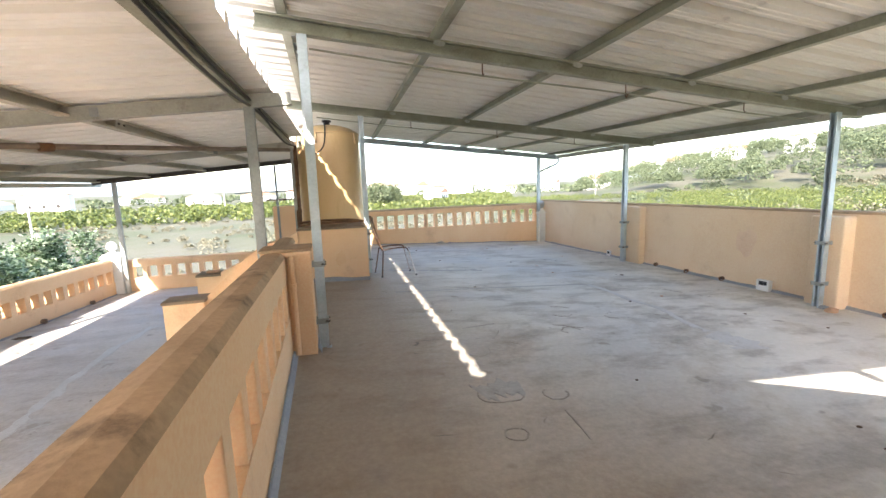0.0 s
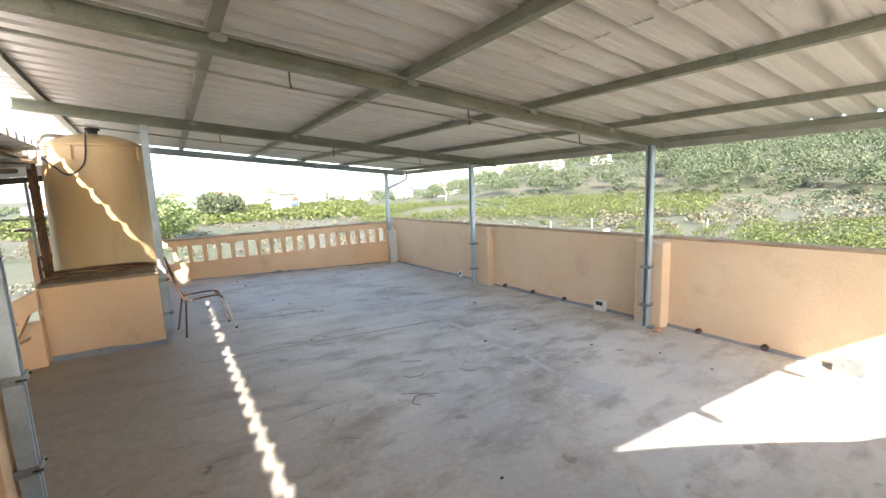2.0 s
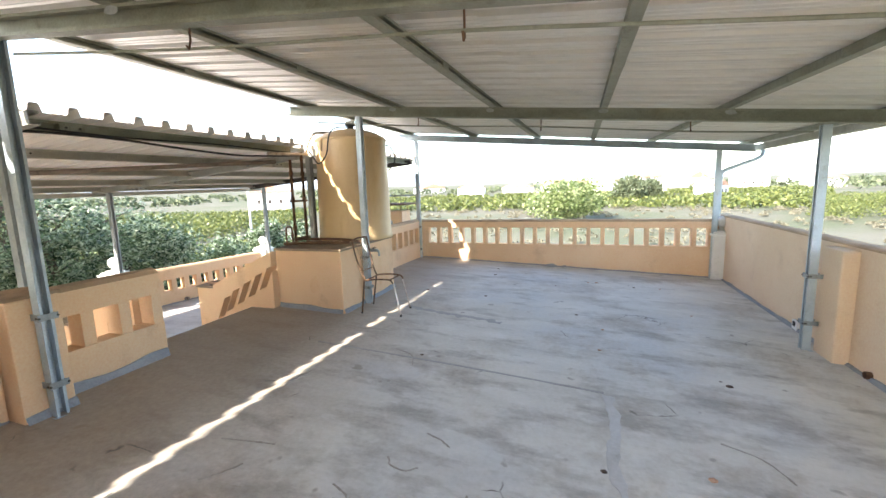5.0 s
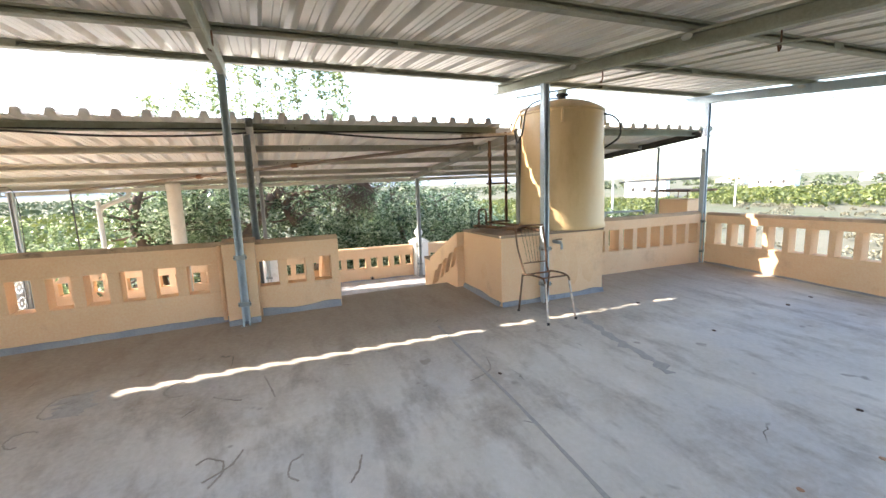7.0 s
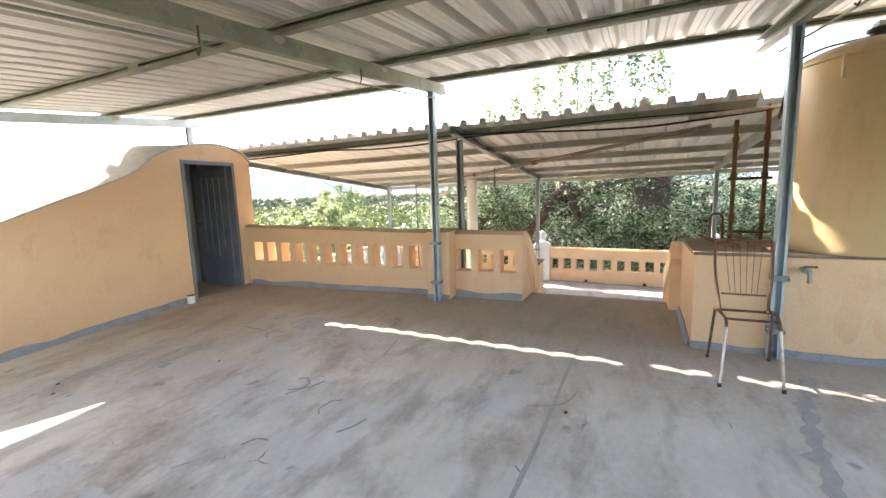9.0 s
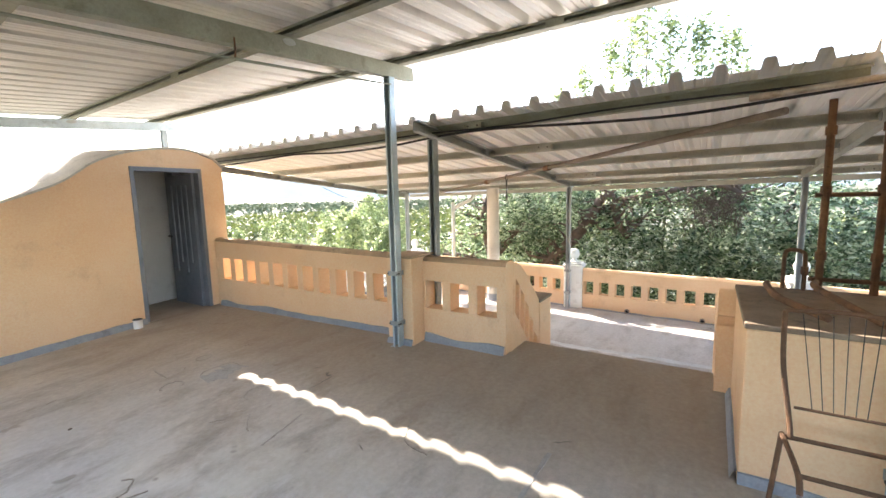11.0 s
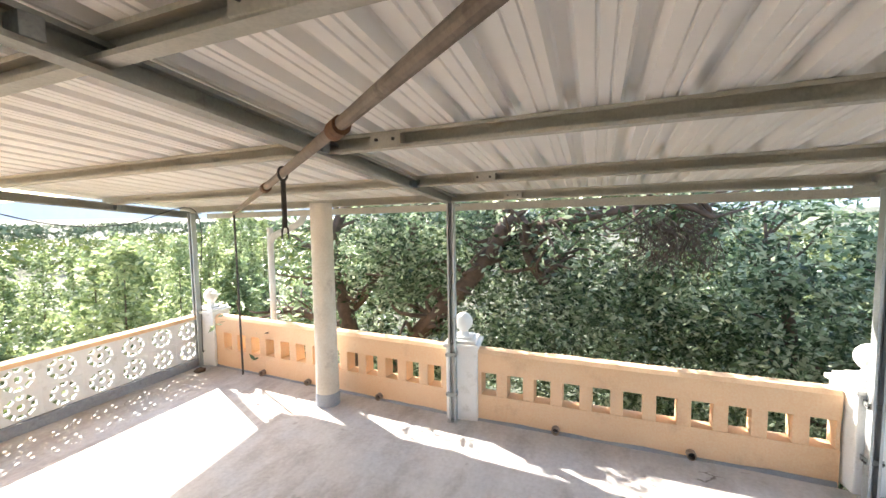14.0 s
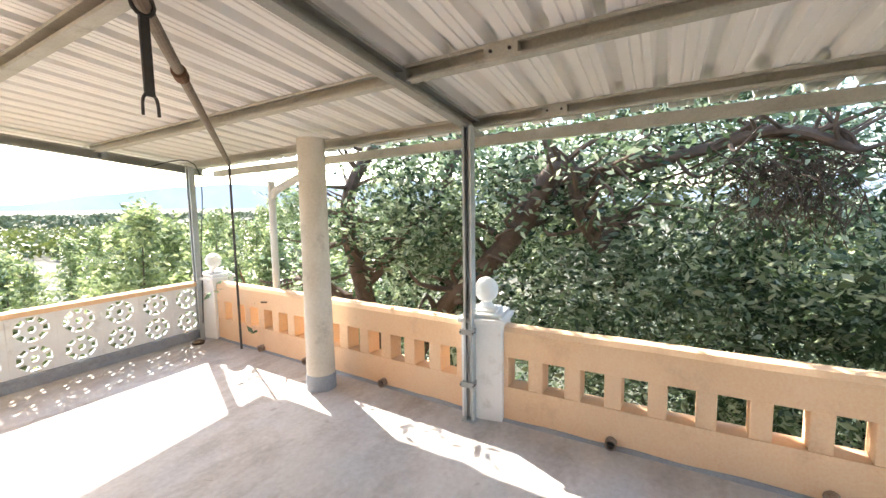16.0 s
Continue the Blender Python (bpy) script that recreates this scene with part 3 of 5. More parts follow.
part("body", lathe(bmesh.new(), [(0.05, 0), (0.052, 0.004), (0.05, 0.01), (0.05, 0.10), (0.053, 0.105), (0.053, 0.112)], 20), white_paint, can, smooth=True)
part("rim", lathe(bmesh.new(), [(0.047, 0.1125), (0.054, 0.113), (0.054, 0.118), (0.047, 0.118)], 20), dark_metal, can)

# ---- posts ----
def c_post(name, x, y, z0, z1, mat, label, group, turn=0.0, w=0.075):
    """A galvanised channel post on a small foot plate."""
    p = thing(name, label, "post", group, at=pose(x, y, 0, 0, 0, turn))
    bm = bmesh.new()
    h, t = w / 2, 0.006
    ring = [(-h, -h), (h, -h), (h, -h + 0.018), (h - t, -h + 0.018), (h - t, -h + t), (-h + t, -h + t), (-h + t, h - t), (h - t, h - t), (h - t, h - 0.018), (h, h - 0.018), (h, h), (-h, h)]
    a = [bm.verts.new((u, v, z0)) for u, v in ring]
    b = [bm.verts.new((u, v, z1)) for u, v in ring]
    for i in range(12):
        bm.faces.new((a[i], a[(i + 1) % 12], b[(i + 1) % 12], b[i]))
    bm.faces.new(a[::-1])
    bm.faces.new(b)
    bmesh.ops.recalc_face_normals(bm, faces=bm.faces)
    part("shaft", bm, mat, p)
    part("foot_plate", boxed(-h - 0.02, -h - 0.02, z0, h + 0.02, h + 0.02, z0 + 0.008), mat, p)
    return p


def bracket(x, y, z, dx, dy, mat, length=0.16):
    """A flat clamp that ties a post to its wall."""
    b = thing("wall_bracket", "flat galvanised bracket clamped round a post", "bracket", "post brackets")
    d = Vector((dx, dy, 0)).normalized()
    s = Vector((-d.y, d.x, 0))
    for k in (-1, 1):
        bm = bmesh.new()
        a = Vector((x, y, z)) + s * 0.043 * k - d * 0.045
        beam(bm, a, a + d * length, 0.006, 0.045)
        part("strap", bm, mat, b)
    bm = bmesh.new()
    a = Vector((x, y, z)) - d * 0.047
    beam(bm, a - s * 0.06, a + s * 0.06, 0.006, 0.045)
    part("strap", bm, mat, b)
    for k in (-1, 1):
        a = Vector((x, y, z + 0.022)) + s * 0.055 * k
        part("bolt", tube(bmesh.new(), [a - d * 0.02, a - d * 0.06], 0.007, 6), dark_metal, b)


UP = "posts of the upper roof"
for x, y, mat in ((0.0, 0.0, post_blue), (0.71, 3.26, post_blue), (0.06, 6.84, post_blue), (5.72, 6.84, post_blue), (5.72, 3.38, post_blue), (5.72, -0.09, post_blue)):
    c_post("steel_post", x, y, up_floor(x, y) - 0.01, up_roof(x), mat, "grey-blue galvanised channel post holding the upper roof", UP, 0 if x < 3 else 180)
c_post("steel_post", -0.18, -4.6, -0.5, up_roof(-0.18), post_grey, "grey steel post behind the stair enclosure", UP)
for z in (0.24, 0.73):
    bracket(0.0, 0.0, z, -1, 0, post_grey, 0.10)
    bracket(5.72, -0.09, z - 0.2, 1, 0, post_grey, 0.13)
    bracket(5.72, 3.38, z - 0.2, 1, 0, post_grey, 0.13)
    bracket(0.06, 6.84, z - 0.05, 0, 1, post_grey, 0.11)
for z in (0.20, 0.62):
    bracket(0.71, 3.26, z, -1, 0, post_grey, 0.10)
LO = "posts of the lower roof"
for x, y in ((-0.45, 0.16), (-4.95, 0.235), (-4.72, 3.63), (-4.24, 7.02), (-5.38, -3.95)):
    c_post("steel_post", x, y, LOW, low_roof(x), post_grey if x > -1 else post_pale, "dull galvanised channel post holding the lower roof", LO)
c_post("steel_post", -0.36, 3.62, LOW, low_roof(-0.36), post_grey, "dull galvanised post beside the tank pipes", LO)

# ---- roofs ----
def roof_sheet(x0, x1, y0, y1, zf, pitch, rise, name, mat, parent):
    """One profiled steel sheet: broad flats with two small creases, narrow raised ribs."""
    prof = [(0.0, 0.0), (0.050, 0.0), (0.055, 0.008), (0.060, 0.008), (0.065, 0.0), (0.105, 0.0), (0.110, 0.008), (0.115, 0.008), (0.12, 0.0), (0.152, 0.0), (0.166, rise * 0.85), (0.176, rise), (0.222, rise), (0.232, rise * 0.85), (0.246, 0.0), (0.25, 0.0)]
    k = pitch / 0.25
    line = []
    y = y0
    while y < y1 - 0.01:
        line += [(y + a * k, b) for a, b in (prof[:-1])]
        y += pitch
    line.append((y, 0.0))
    bm = bmesh.new()
    rows = [[[bm.verts.new((x(yy), yy, zf(x(yy)) + b + o)) for yy, b in line] for x in (x0, x1)] for o in (0.0, 0.004)]
    for o in (0, 1):
        a, b = rows[o]
        for i in range(len(line) - 1):
            bm.faces.new((a[i], a[i + 1], b[i + 1], b[i]) if o else (a[i], b[i], b[i + 1], a[i + 1])).material_index = o
    for e in (0, 1):
        a, b = rows[0][e], rows[1][e]
        for i in range(len(line) - 1):
            bm.faces.new((a[i], a[i + 1], b[i + 1], b[i]))
    sheet = part(name, bm, mat, parent)
    sheet.data.materials.append(sheet_top)
    return sheet


def up_edge(y):
    """High edge of the upper roof."""
    return -0.595 + 0.03 * y


def low_edge(y):
    """High edge of the lower roof, cut back round the tank."""
    return -0.40 if 3.3 < y < 4.42 else -0.28 + 0.03 * min(y, 3.3)


zinc = surface("zinc_paint", (0.40, 0.41, 0.40), (0.30, 0.30, 0.29), (0.47, 0.48, 0.47), 6.0, 60.0, 0.5, 0.2, 0.1)
ru = thing("roof_upper", "profiled steel sheet roof over the upper terrace", "roof", kind="structure")
for k in range(12):
    y0 = -4.87 + k * 1.0
    roof_sheet(up_edge, lambda y: 3.1, y0, y0 + 1.0, lambda x: up_roof(x) + 0.185, 0.25, 0.08, "roof_sheet", sheet_upper, ru)
    roof_sheet(lambda y: 2.95, lambda y: 6.50, y0, y0 + 1.0, lambda x: up_roof(x) + 0.178, 0.25, 0.074, "roof_sheet", sheet_upper, ru)
rl = thing("roof_lower", "profiled steel sheet roof over the lower terrace", "roof", kind="structure")
for k in range(12):
    y0 = -4.66 + k * 1.0
    roof_sheet(lambda y: outer_x(y) - 0.40, low_edge, y0, y0 + 1.0, lambda x: low_roof(x) + 0.126, 0.25, 0.066, "roof_sheet", sheet_lower, rl)


def steel_beam(name, a, b, w, h, mat, label, group):
    """A folded channel beam: web, two flanges and lips."""
    a, b = Vector(a), Vector(b)
    d = (b - a).normalized()
    s = d.cross(Vector((0, 0, 1))).normalized()
    u = s.cross(d)
    t = 0.006
    ring = [(-w / 2, 0), (w / 2, 0), (w / 2, 0.018), (w / 2 - t, 0.018), (w / 2 - t, t), (-w / 2 + t, t), (-w / 2 + t, h - t), (w / 2 - t, h - t), (w / 2 - t, h - 0.018), (w / 2, h - 0.018), (w / 2, h), (-w / 2, h)]
    bm = bmesh.new()
    ra = [bm.verts.new(a + s * p + u * q) for p, q in ring]
    rb = [bm.verts.new(b + s * p + u * q) for p, q in ring]
    for i in range(12):
        bm.faces.new((ra[i], ra[(i + 1) % 12], rb[(i + 1) % 12], rb[i]))
    bm.faces.new(ra[::-1])
    bm.faces.new(rb)
    bmesh.ops.recalc_face_normals(bm, faces=bm.faces)
    return single(name, bm, mat, label, "beam", group, smooth=False)


for y, x0 in ((0.0, -0.34), (3.26, -0.38), (6.84, -0.38), (-4.6, -0.45)):
    gd = steel_beam("girder", (x0, y, up_roof(x0)), (6.25, y, up_roof(6.25)), 0.075, 0.12, beam_green if y < 6 and y > -1 else post_blue, "galvanised steel girder with pale weld patches under the upper roof", "upper girders")
    for k, xw in enumerate((1.1, 2.42, 3.74, 5.0)):
        xw += 0.035 * y * (1 - k * 0.7)
        ring = [(0.05 * math.cos(a) * (1 + 0.3 * noise.noise(Vector((a, k, y)))), 0.03 * math.sin(a)) for a in [2 * math.pi * j / 14 for j in range(14)]]
        for s in (-1, 1):
            bm = bmesh.new()
            f = bm.faces.new([bm.verts.new((xw + u, y + s * 0.0405, up_roof(xw + u) + 0.088 + v * 0.8)) for u, v in ring])
            r = bmesh.ops.extrude_face_region(bm, geom=[f])
            for v in r["geom"]:
                if isinstance(v, bmesh.types.BMVert):
                    v.co.y -= s * 0.003
            bmesh.ops.recalc_face_normals(bm, faces=bm.faces)
            part("weld_patch", bm, zinc, gd, "pale zinc-painted weld patch")
for xa, xb in ((-0.13, -0.13), (1.08, 1.19), (2.40, 2.50), (3.75, 3.70), (5.05, 4.87), (6.27, 6.22)):
    xs, xn = xa + (xb - xa) * -5.0 / 3.26, xa + (xb - xa) * 7.3 / 3.26
    pu = steel_beam("purlin", (xs, -5.0, up_roof(xs) + 0.119), (xn, 7.3, up_roof(xn) + 0.119), 0.07, 0.062, beam_green, "galvanised purlin with bolted splices under the upper roof", "upper purlins")
    for ys in (-1.6, 1.5, 4.9):
        x = xa + (xb - xa) * ys / 3.26
        part("splice_plate", boxed(x - 0.04, ys - 0.07, up_roof(x) + 0.122, x + 0.04, ys + 0.07, up_roof(x) + 0.172, 0.003), beam_green, pu)
for y, x0 in ((0.2, -0.12), (3.62, -0.12), (7.0, -0.12), (-4.2, -0.5)):
    x1 = outer_x(y) - 0.12
    dz = -0.05 if y < -4 else 0.0
    gl = steel_beam("girder", (x0, y, low_roof(x0) + dz), (x1, y, low_roof(x1) + dz), 0.07, 0.10, beam_mid if y < 7 else dark_metal, "galvanised steel girder with bolted cleats under the lower roof", "lower girders")
    for f in (0.27, 0.52, 0.77):
        x = x0 + f * (x1 - x0)
        part("cleat", boxed(x - 0.03, y - 0.041, low_roof(x) + dz + 0.02, x + 0.03, y + 0.041, low_roof(x) + dz + 0.085, 0.003), post_grey, gl)
for f, m in ((0.0, beam_green), (0.25, beam_pale), (0.50, beam_pale), (0.75, beam_pale), (0.965, beam_pale)):
    def at(y):
        x0 = -0.50 + 0.035 * y
        x = x0 + f * (outer_x(y) - 0.16 - x0)
        return (x, y, low_roof(x) + 0.035)
    for ya, yb in (((-4.52, 3.28), (4.46, 7.4)) if f == 0.0 else ((-4.52, 7.4),)):
        pu = steel_beam("purlin", at(ya), at(yb), 0.07, 0.09, m, "galvanised purlin with a bolted splice under the lower roof", "lower purlins")
        for ys in ((0.75, 4.15) if yb > 7 and f else (0.62,) if ya < 0 else ()):
            x, y, z = Vector(at(ya)).lerp(Vector(at(yb)), (ys + 0.17 * math.sin(9 * f) - ya) / (yb - ya))
            sp = part("splice_plate", boxed(x - 0.041, y - 0.09, z + 0.008, x + 0.041, y + 0.09, z + 0.075, 0.003), m, pu)
            for k in (-1, 1):
                part("bolt", tube(bmesh.new(), [(x + 0.041, y + 0.05 * k, z + 0.045), (x + 0.052, y + 0.05 * k, z + 0.045)], 0.009, 6), dark_metal, sp)
bm = bmesh.new()
ga, gb = [Vector((outer_x(y) - 0.34, y, low_roof(outer_x(y) - 0.34) - 0.02)) for y in (-4.25, 7.6)]
beam(bm, ga, gb, 0.10, 0.008)
for o in (-0.047, 0.047):
    beam(bm, ga + Vector((o, 0, 0.006)), gb + Vector((o, 0, 0.006)), 0.006, 0.075)
single("fascia_gutter", bm, beam_pale, "pale folded gutter along the lower eave", "gutter", kind="structure")
bm = bmesh.new()
ga, gb = Vector((6.41, -4.6, 2.035)), Vector((6.41, 7.3, 2.035))
beam(bm, ga, gb, 0.11, 0.008)
for o in (-0.052, 0.052):
    beam(bm, ga + Vector((o, 0, 0.008)), gb + Vector((o, 0, 0.008)), 0.006, 0.085)
single("gutter_east", bm, beam_pale, "grey folded gutter along the upper eave", "gutter", kind="structure")

# round cement column
col = thing("column", "round cement column carrying the lower roof", "column", at=pose(-4.90, -1.33, LOW))
part("shaft", lathe(bmesh.new(), [(0.135, 0.14), (0.13, 0.6), (0.125, 2.0), (0.125, low_roof(-4.9) - LOW + 0.03)], 28), column_cement, col, smooth=True)
part("foot", lathe(bmesh.new(), [(0.142, 0.0), (0.142, 0.13), (0.135, 0.15)], 28), skirt, col, "grey cement foot", True)

# ---- white pillars with ball finials ----
def pillar(x, y, z, turn, label="white painted pillar with a ball finial"):
    p = thing("pillar", label, "pillar", "white pillars", at=pose(x, y, z, 0, 0, turn))
    part("shaft", boxed(-0.17, -0.17, 0, 0.17, 0.17, 0.80, 0.015), white_paint, p)
    bm = bmesh.new()
    for s, z0, z1 in ((0.195, 0.80, 0.84), (0.16, 0.84, 0.875), (0.11, 0.875, 0.90)):
        box(bm, -s, -s, z0, s, s, z1, 0.012)
    part("cap", bm, white_paint, p)
    prof = [(0.075, 0.90), (0.05, 0.93), (0.045, 0.95)] + [(max(0.005, 0.10 * math.sin(math.pi * (i + 2.2) / 14)), 1.045 - 0.105 * math.cos(math.pi * (i + 2.2) / 14)) for i in range(12)]
    part("ball", lathe(bmesh.new(), prof, 24), white_paint, p, smooth=True)
    return p


pl = pillar(outer_x(0.3), 0.3, LOW, 6.5)
for y in (3.7, 7.1, -3.89):
    copy_thing(pl, pose(outer_x(y), y, LOW, 0, 0, 6.5))
copy_thing(pl, pose(5.86, 6.90, -0.25, 0, 0, 0))

# ---- tank ----
tank = thing("water_tank", "tan fibreglass water tank with a domed lid on a plinth", "water tank", at=pose(0.20, 3.90, 0.825))
R = 0.54
part("shell", lathe(bmesh.new(), [(R + 0.01, 0.0), (R + 0.015, 0.02), (R, 0.06), (R - 0.012, 0.7), (R - 0.03, 1.40), (R - 0.03, 1.43), (R - 0.015, 1.435), (R - 0.015, 1.455)], 64), tank_tan, tank, smooth=True)
part("dome", lathe(bmesh.new(), [(R - 0.012, 1.455), (R - 0.05, 1.485), (R - 0.16, 1.545), (R - 0.30, 1.59), (0.1, 1.612), (0.01, 1.615)], 64), tank_tan, tank, smooth=True)
lid = part("inlet", lathe(bmesh.new(), [(0.05, 1.61), (0.05, 1.66), (0.075, 1.665), (0.075, 1.69), (0.03, 1.70)], 20), dark_metal, tank, "dark inlet fitting", True)
for a in (-38, 60, 150, 250):
    c, d = math.cos(radians(a)), math.sin(radians(a))
    part("lug", tube(bmesh.new(), [((R - 0.01) * c, (R - 0.01) * d, 1.44), ((R + 0.0) * c, (R + 0.0) * d, 1.28)], 0.014, 8), tank_tan, tank)
part("valve", boxed(-0.06, -0.03, 1.70, 0.06, 0.03, 1.74, 0.008), pvc, lid)

ragged_skirt((-0.30, 2.698), (0.66, 2.698), up_floor, 0.05)
ragged_skirt((0.662, 2.70), (0.662, 4.19), up_floor, 0.05)
ragged_skirt((-0.053, -0.17), (-0.053, 0.14), up_floor, 0.05)
for a, b in ((-3.7, 0.12), (0.48, 3.5), (3.9, 6.9)):
    ragged_skirt((outer_x(a) + 0.087, a), (outer_x(b) + 0.087, b), low_floor, 0.022)

dull_pipe = surface("dull_brown_pipe", (0.19, 0.15, 0.12), (0.11, 0.08, 0.06), (0.26, 0.215, 0.18), 5.0, 60.0, 0.6, 0.2, 0.2)
# ---- pierced white block wall at the south end of the lower terrace ----
def block_mesh(w, h, t):
    """A white concrete screen block: eight-sided opening with a ring held by four stubs."""
    bm = bmesh.new()

    def poly(pts):
        a = [bm.verts.new((x, -t / 2, z)) for x, z in pts]
        b = [bm.verts.new((x, t / 2, z)) for x, z in pts]
        bm.faces.new(a)
        bm.faces.new(b[::-1])
        for i in range(len(a)):
            bm.faces.new((a[(i + 1) % len(a)], a[i], b[i], b[(i + 1) % len(a)]))
    def eight(r, squeeze=1.0):
        return [(r * math.cos(math.pi * (k + 0.5) / 4) * squeeze, r * math.sin(math.pi * (k + 0.5) / 4)) for k in range(8)]
    o, i1, i0 = eight(0.133, 1.14), eight(0.088, 1.08), eight(0.036, 1.0)
    rim = [(w / 2, h / 4), (w / 4, h / 2), (-w / 4, h / 2), (-w / 2, h / 4), (-w / 2, -h / 4), (-w / 4, -h / 2), (w / 4, -h / 2), (w / 2, -h / 4)]
    corners = {0: (w / 2, h / 2), 2: (-w / 2, h / 2), 4: (-w / 2, -h / 2), 6: (w / 2, -h / 2)}
    for k in range(8):
        n = (k + 1) % 8
        outer = [rim[k], corners[k], rim[n]] if k in corners else [rim[k], rim[n]]
        poly([o[k]] + outer + [o[n]])
        poly([i0[k], i1[k], i1[n], i0[n]])
    for k in range(8):
        d = Vector((o[k][0] - i1[k][0], o[k][1] - i1[k][1])).normalized()
        n = Vector((-d.y, d.x)) * 0.012
        p, q = Vector(i1[k]) - d * 0.004, Vector(o[k]) + d * 0.004
        poly([tuple(p - n), tuple(q - n), tuple(q + n), tuple(p + n)])
    bmesh.ops.recalc_face_normals(bm, faces=bm.faces)
    return mesh_of(bm, "screen_block", white_paint)


SY = -4.03
scr = thing("wall_screen_south", "white pierced concrete block wall with an apricot coping", "screen wall", kind="structure")
part("base", boxed(-5.42, SY - 0.07, LOW - 0.1, -0.42, SY + 0.075, -0.62), skirt, scr, "grey rendered base")
part("coping", boxed(-5.42, SY - 0.085, -0.02, -0.42, SY + 0.085, 0.035, 0.012), plaster, scr, "apricot coping")
block = block_mesh(0.388, 0.298, 0.045)
for i in range(13):
    for j in range(2):
        b = part("screen_block", block, None, scr)
        b.location = (-5.25 + 0.39 * i, SY, -0.47 + 0.30 * j)
# low sheet roofs beyond it
lr = thing("shed", "low shed with a pale profiled roof below the terrace", "shed", at=pose(-1.6, -10.5, GROUND))
part("wall", boxed(-2.0, -1.6, 0, 2.2, 1.6, 2.5), white_paint, lr)
roof_sheet(lambda y: -2.3, lambda y: 2.5, -2.0, 2.0, lambda x: 2.62 - 0.06 * x, 0.25, 0.05, "roof_sheet", sheet_lower, lr)

# ---- drain stubs ----
brown_pipe = surface("mud_stained_pipe", (0.24, 0.17, 0.125), (0.13, 0.09, 0.065), (0.34, 0.27, 0.22), 20.0, 80.0, 0.5, 0, 0.2)


def stub(x, y, z, dx):
    s = thing("drain_stub", "short dark drain pipe at the wall foot", "drain pipe", "drain stubs")
    bm = bmesh.new()
    n = 14
    for r0, r1 in ((0.040, 0.031) if dx > 0 else (0.034, 0.026),):
        rings = []
        for r, d in ((r0, 0.0), (r0, dx), (r1, dx), (r1, 0.0)):
            rings.append([bm.verts.new((x + d, y + r * math.cos(2 * math.pi * k / n), z + r * math.sin(2 * math.pi * k / n))) for k in range(n)])
        for a, b in zip(rings, rings[1:]):
            for k in range(n):
                bm.faces.new((a[k], a[(k + 1) % n], b[(k + 1) % n], b[k]))
    bmesh.ops.recalc_face_normals(bm, faces=bm.faces)
    part("pipe", bm, brown_pipe if dx > 0 else rust, s)
    # Black disc stands in for the shade inside the pipe.
    part("bore_shade", lathe(bmesh.new(), [(0.03 if dx > 0 else 0.025, 0.0), (0.03 if dx > 0 else 0.025, 0.004)], 14), rubber, s).matrix_local = pose(x + dx * 0.3, y, z, 0, 90 if dx > 0 else -90, 0)


for y in (-2.73, -1.9, -0.78, 1.3, 2.48, 4.9, 6.1):
    stub(outer_x(y) + 0.07, y, LOW + 0.045, 0.075)
for y in (2.72, 2.04, 1.38, -0.62, -1.29):
    stub(wall_face(y) + 0.005, y, up_floor(5.95, y) + 0.04, -0.05)
pt = thing("drain_box", "square white drain box at the foot of the long wall", "drain box", at=pose(wall_face(0.72) - 0.02, 0.72, up_floor(5.95, 0.7)))
part("frame", boxed(-0.05, -0.09, 0.0, 0.02, 0.09, 0.155, 0.008), white_paint, pt)
# No hole is cut: a black plate gives the shade of the drain mouth.
part("opening", boxed(-0.054, -0.06, 0.085, -0.048, 0.05, 0.14), rubber, pt)
pt = thing("drain_box", "small white drain box beside a steel post", "drain box", at=pose(wall_face(4.05) - 0.01, 4.05, up_floor(5.9, 4.0)))
part("frame", boxed(-0.02, -0.06, 0.0, 0.02, 0.06, 0.12, 0.008), white_paint, pt)
# Again a black plate for the shaded hollow, set on the frame's face.
part("opening", boxed(-0.024, -0.03, 0.05, -0.018, 0.03, 0.105), rubber, pt)

pl8 = thing("sheet_offcut", "grey bent sheet offcut leaning on the wall foot", "metal sheet")
zf = up_floor(5.9, -2.0)
bm = bmesh.new()
va = [bm.verts.new(p) for p in ((5.90, -1.86, zf + 0.005), (5.88, -2.09, zf + 0.005), (5.955, -2.08, zf + 0.15), (5.96, -1.86, zf + 0.13))]
fc = bm.faces.new(va)
r = bmesh.ops.extrude_face_region(bm, geom=[fc])
for v in r["geom"]:
    if isinstance(v, bmesh.types.BMVert):
        v.co += Vector((-0.004, 0, 0.003))
bmesh.ops.recalc_face_normals(bm, faces=bm.faces)
part("sheet", bm, post_grey, pl8)
part("lip", boxed(5.855, -2.09, zf + 0.002, 5.90, -1.86, zf + 0.008), pvc, pl8, "pale folded lip")
pg = thing("iron_peg", "short rusty iron peg in the parapet face", "peg")
part("pin", tube(bmesh.new(), [(outer_x(-2.62) + 0.07, -2.62, -0.12), (outer_x(-2.55) + 0.20, -2.55, -0.085)], 0.010, 8), rust, pg)

# ---- chair frame ----
ch = thing("chair_frame", "rusty tubular chair frame without a seat, strung backrest", "chair", at=pose(0, 0, up_floor(1.0, 3.0)))
legs = [((0.86, 2.80, 0), (0.90, 2.83, 0.43)), ((0.80, 3.22, 0), (0.88, 3.20, 0.43)), ((1.40, 2.80, 0), (1.30, 2.84, 0.40)), ((1.37, 3.17, 0), (1.28, 3.15, 0.40))]
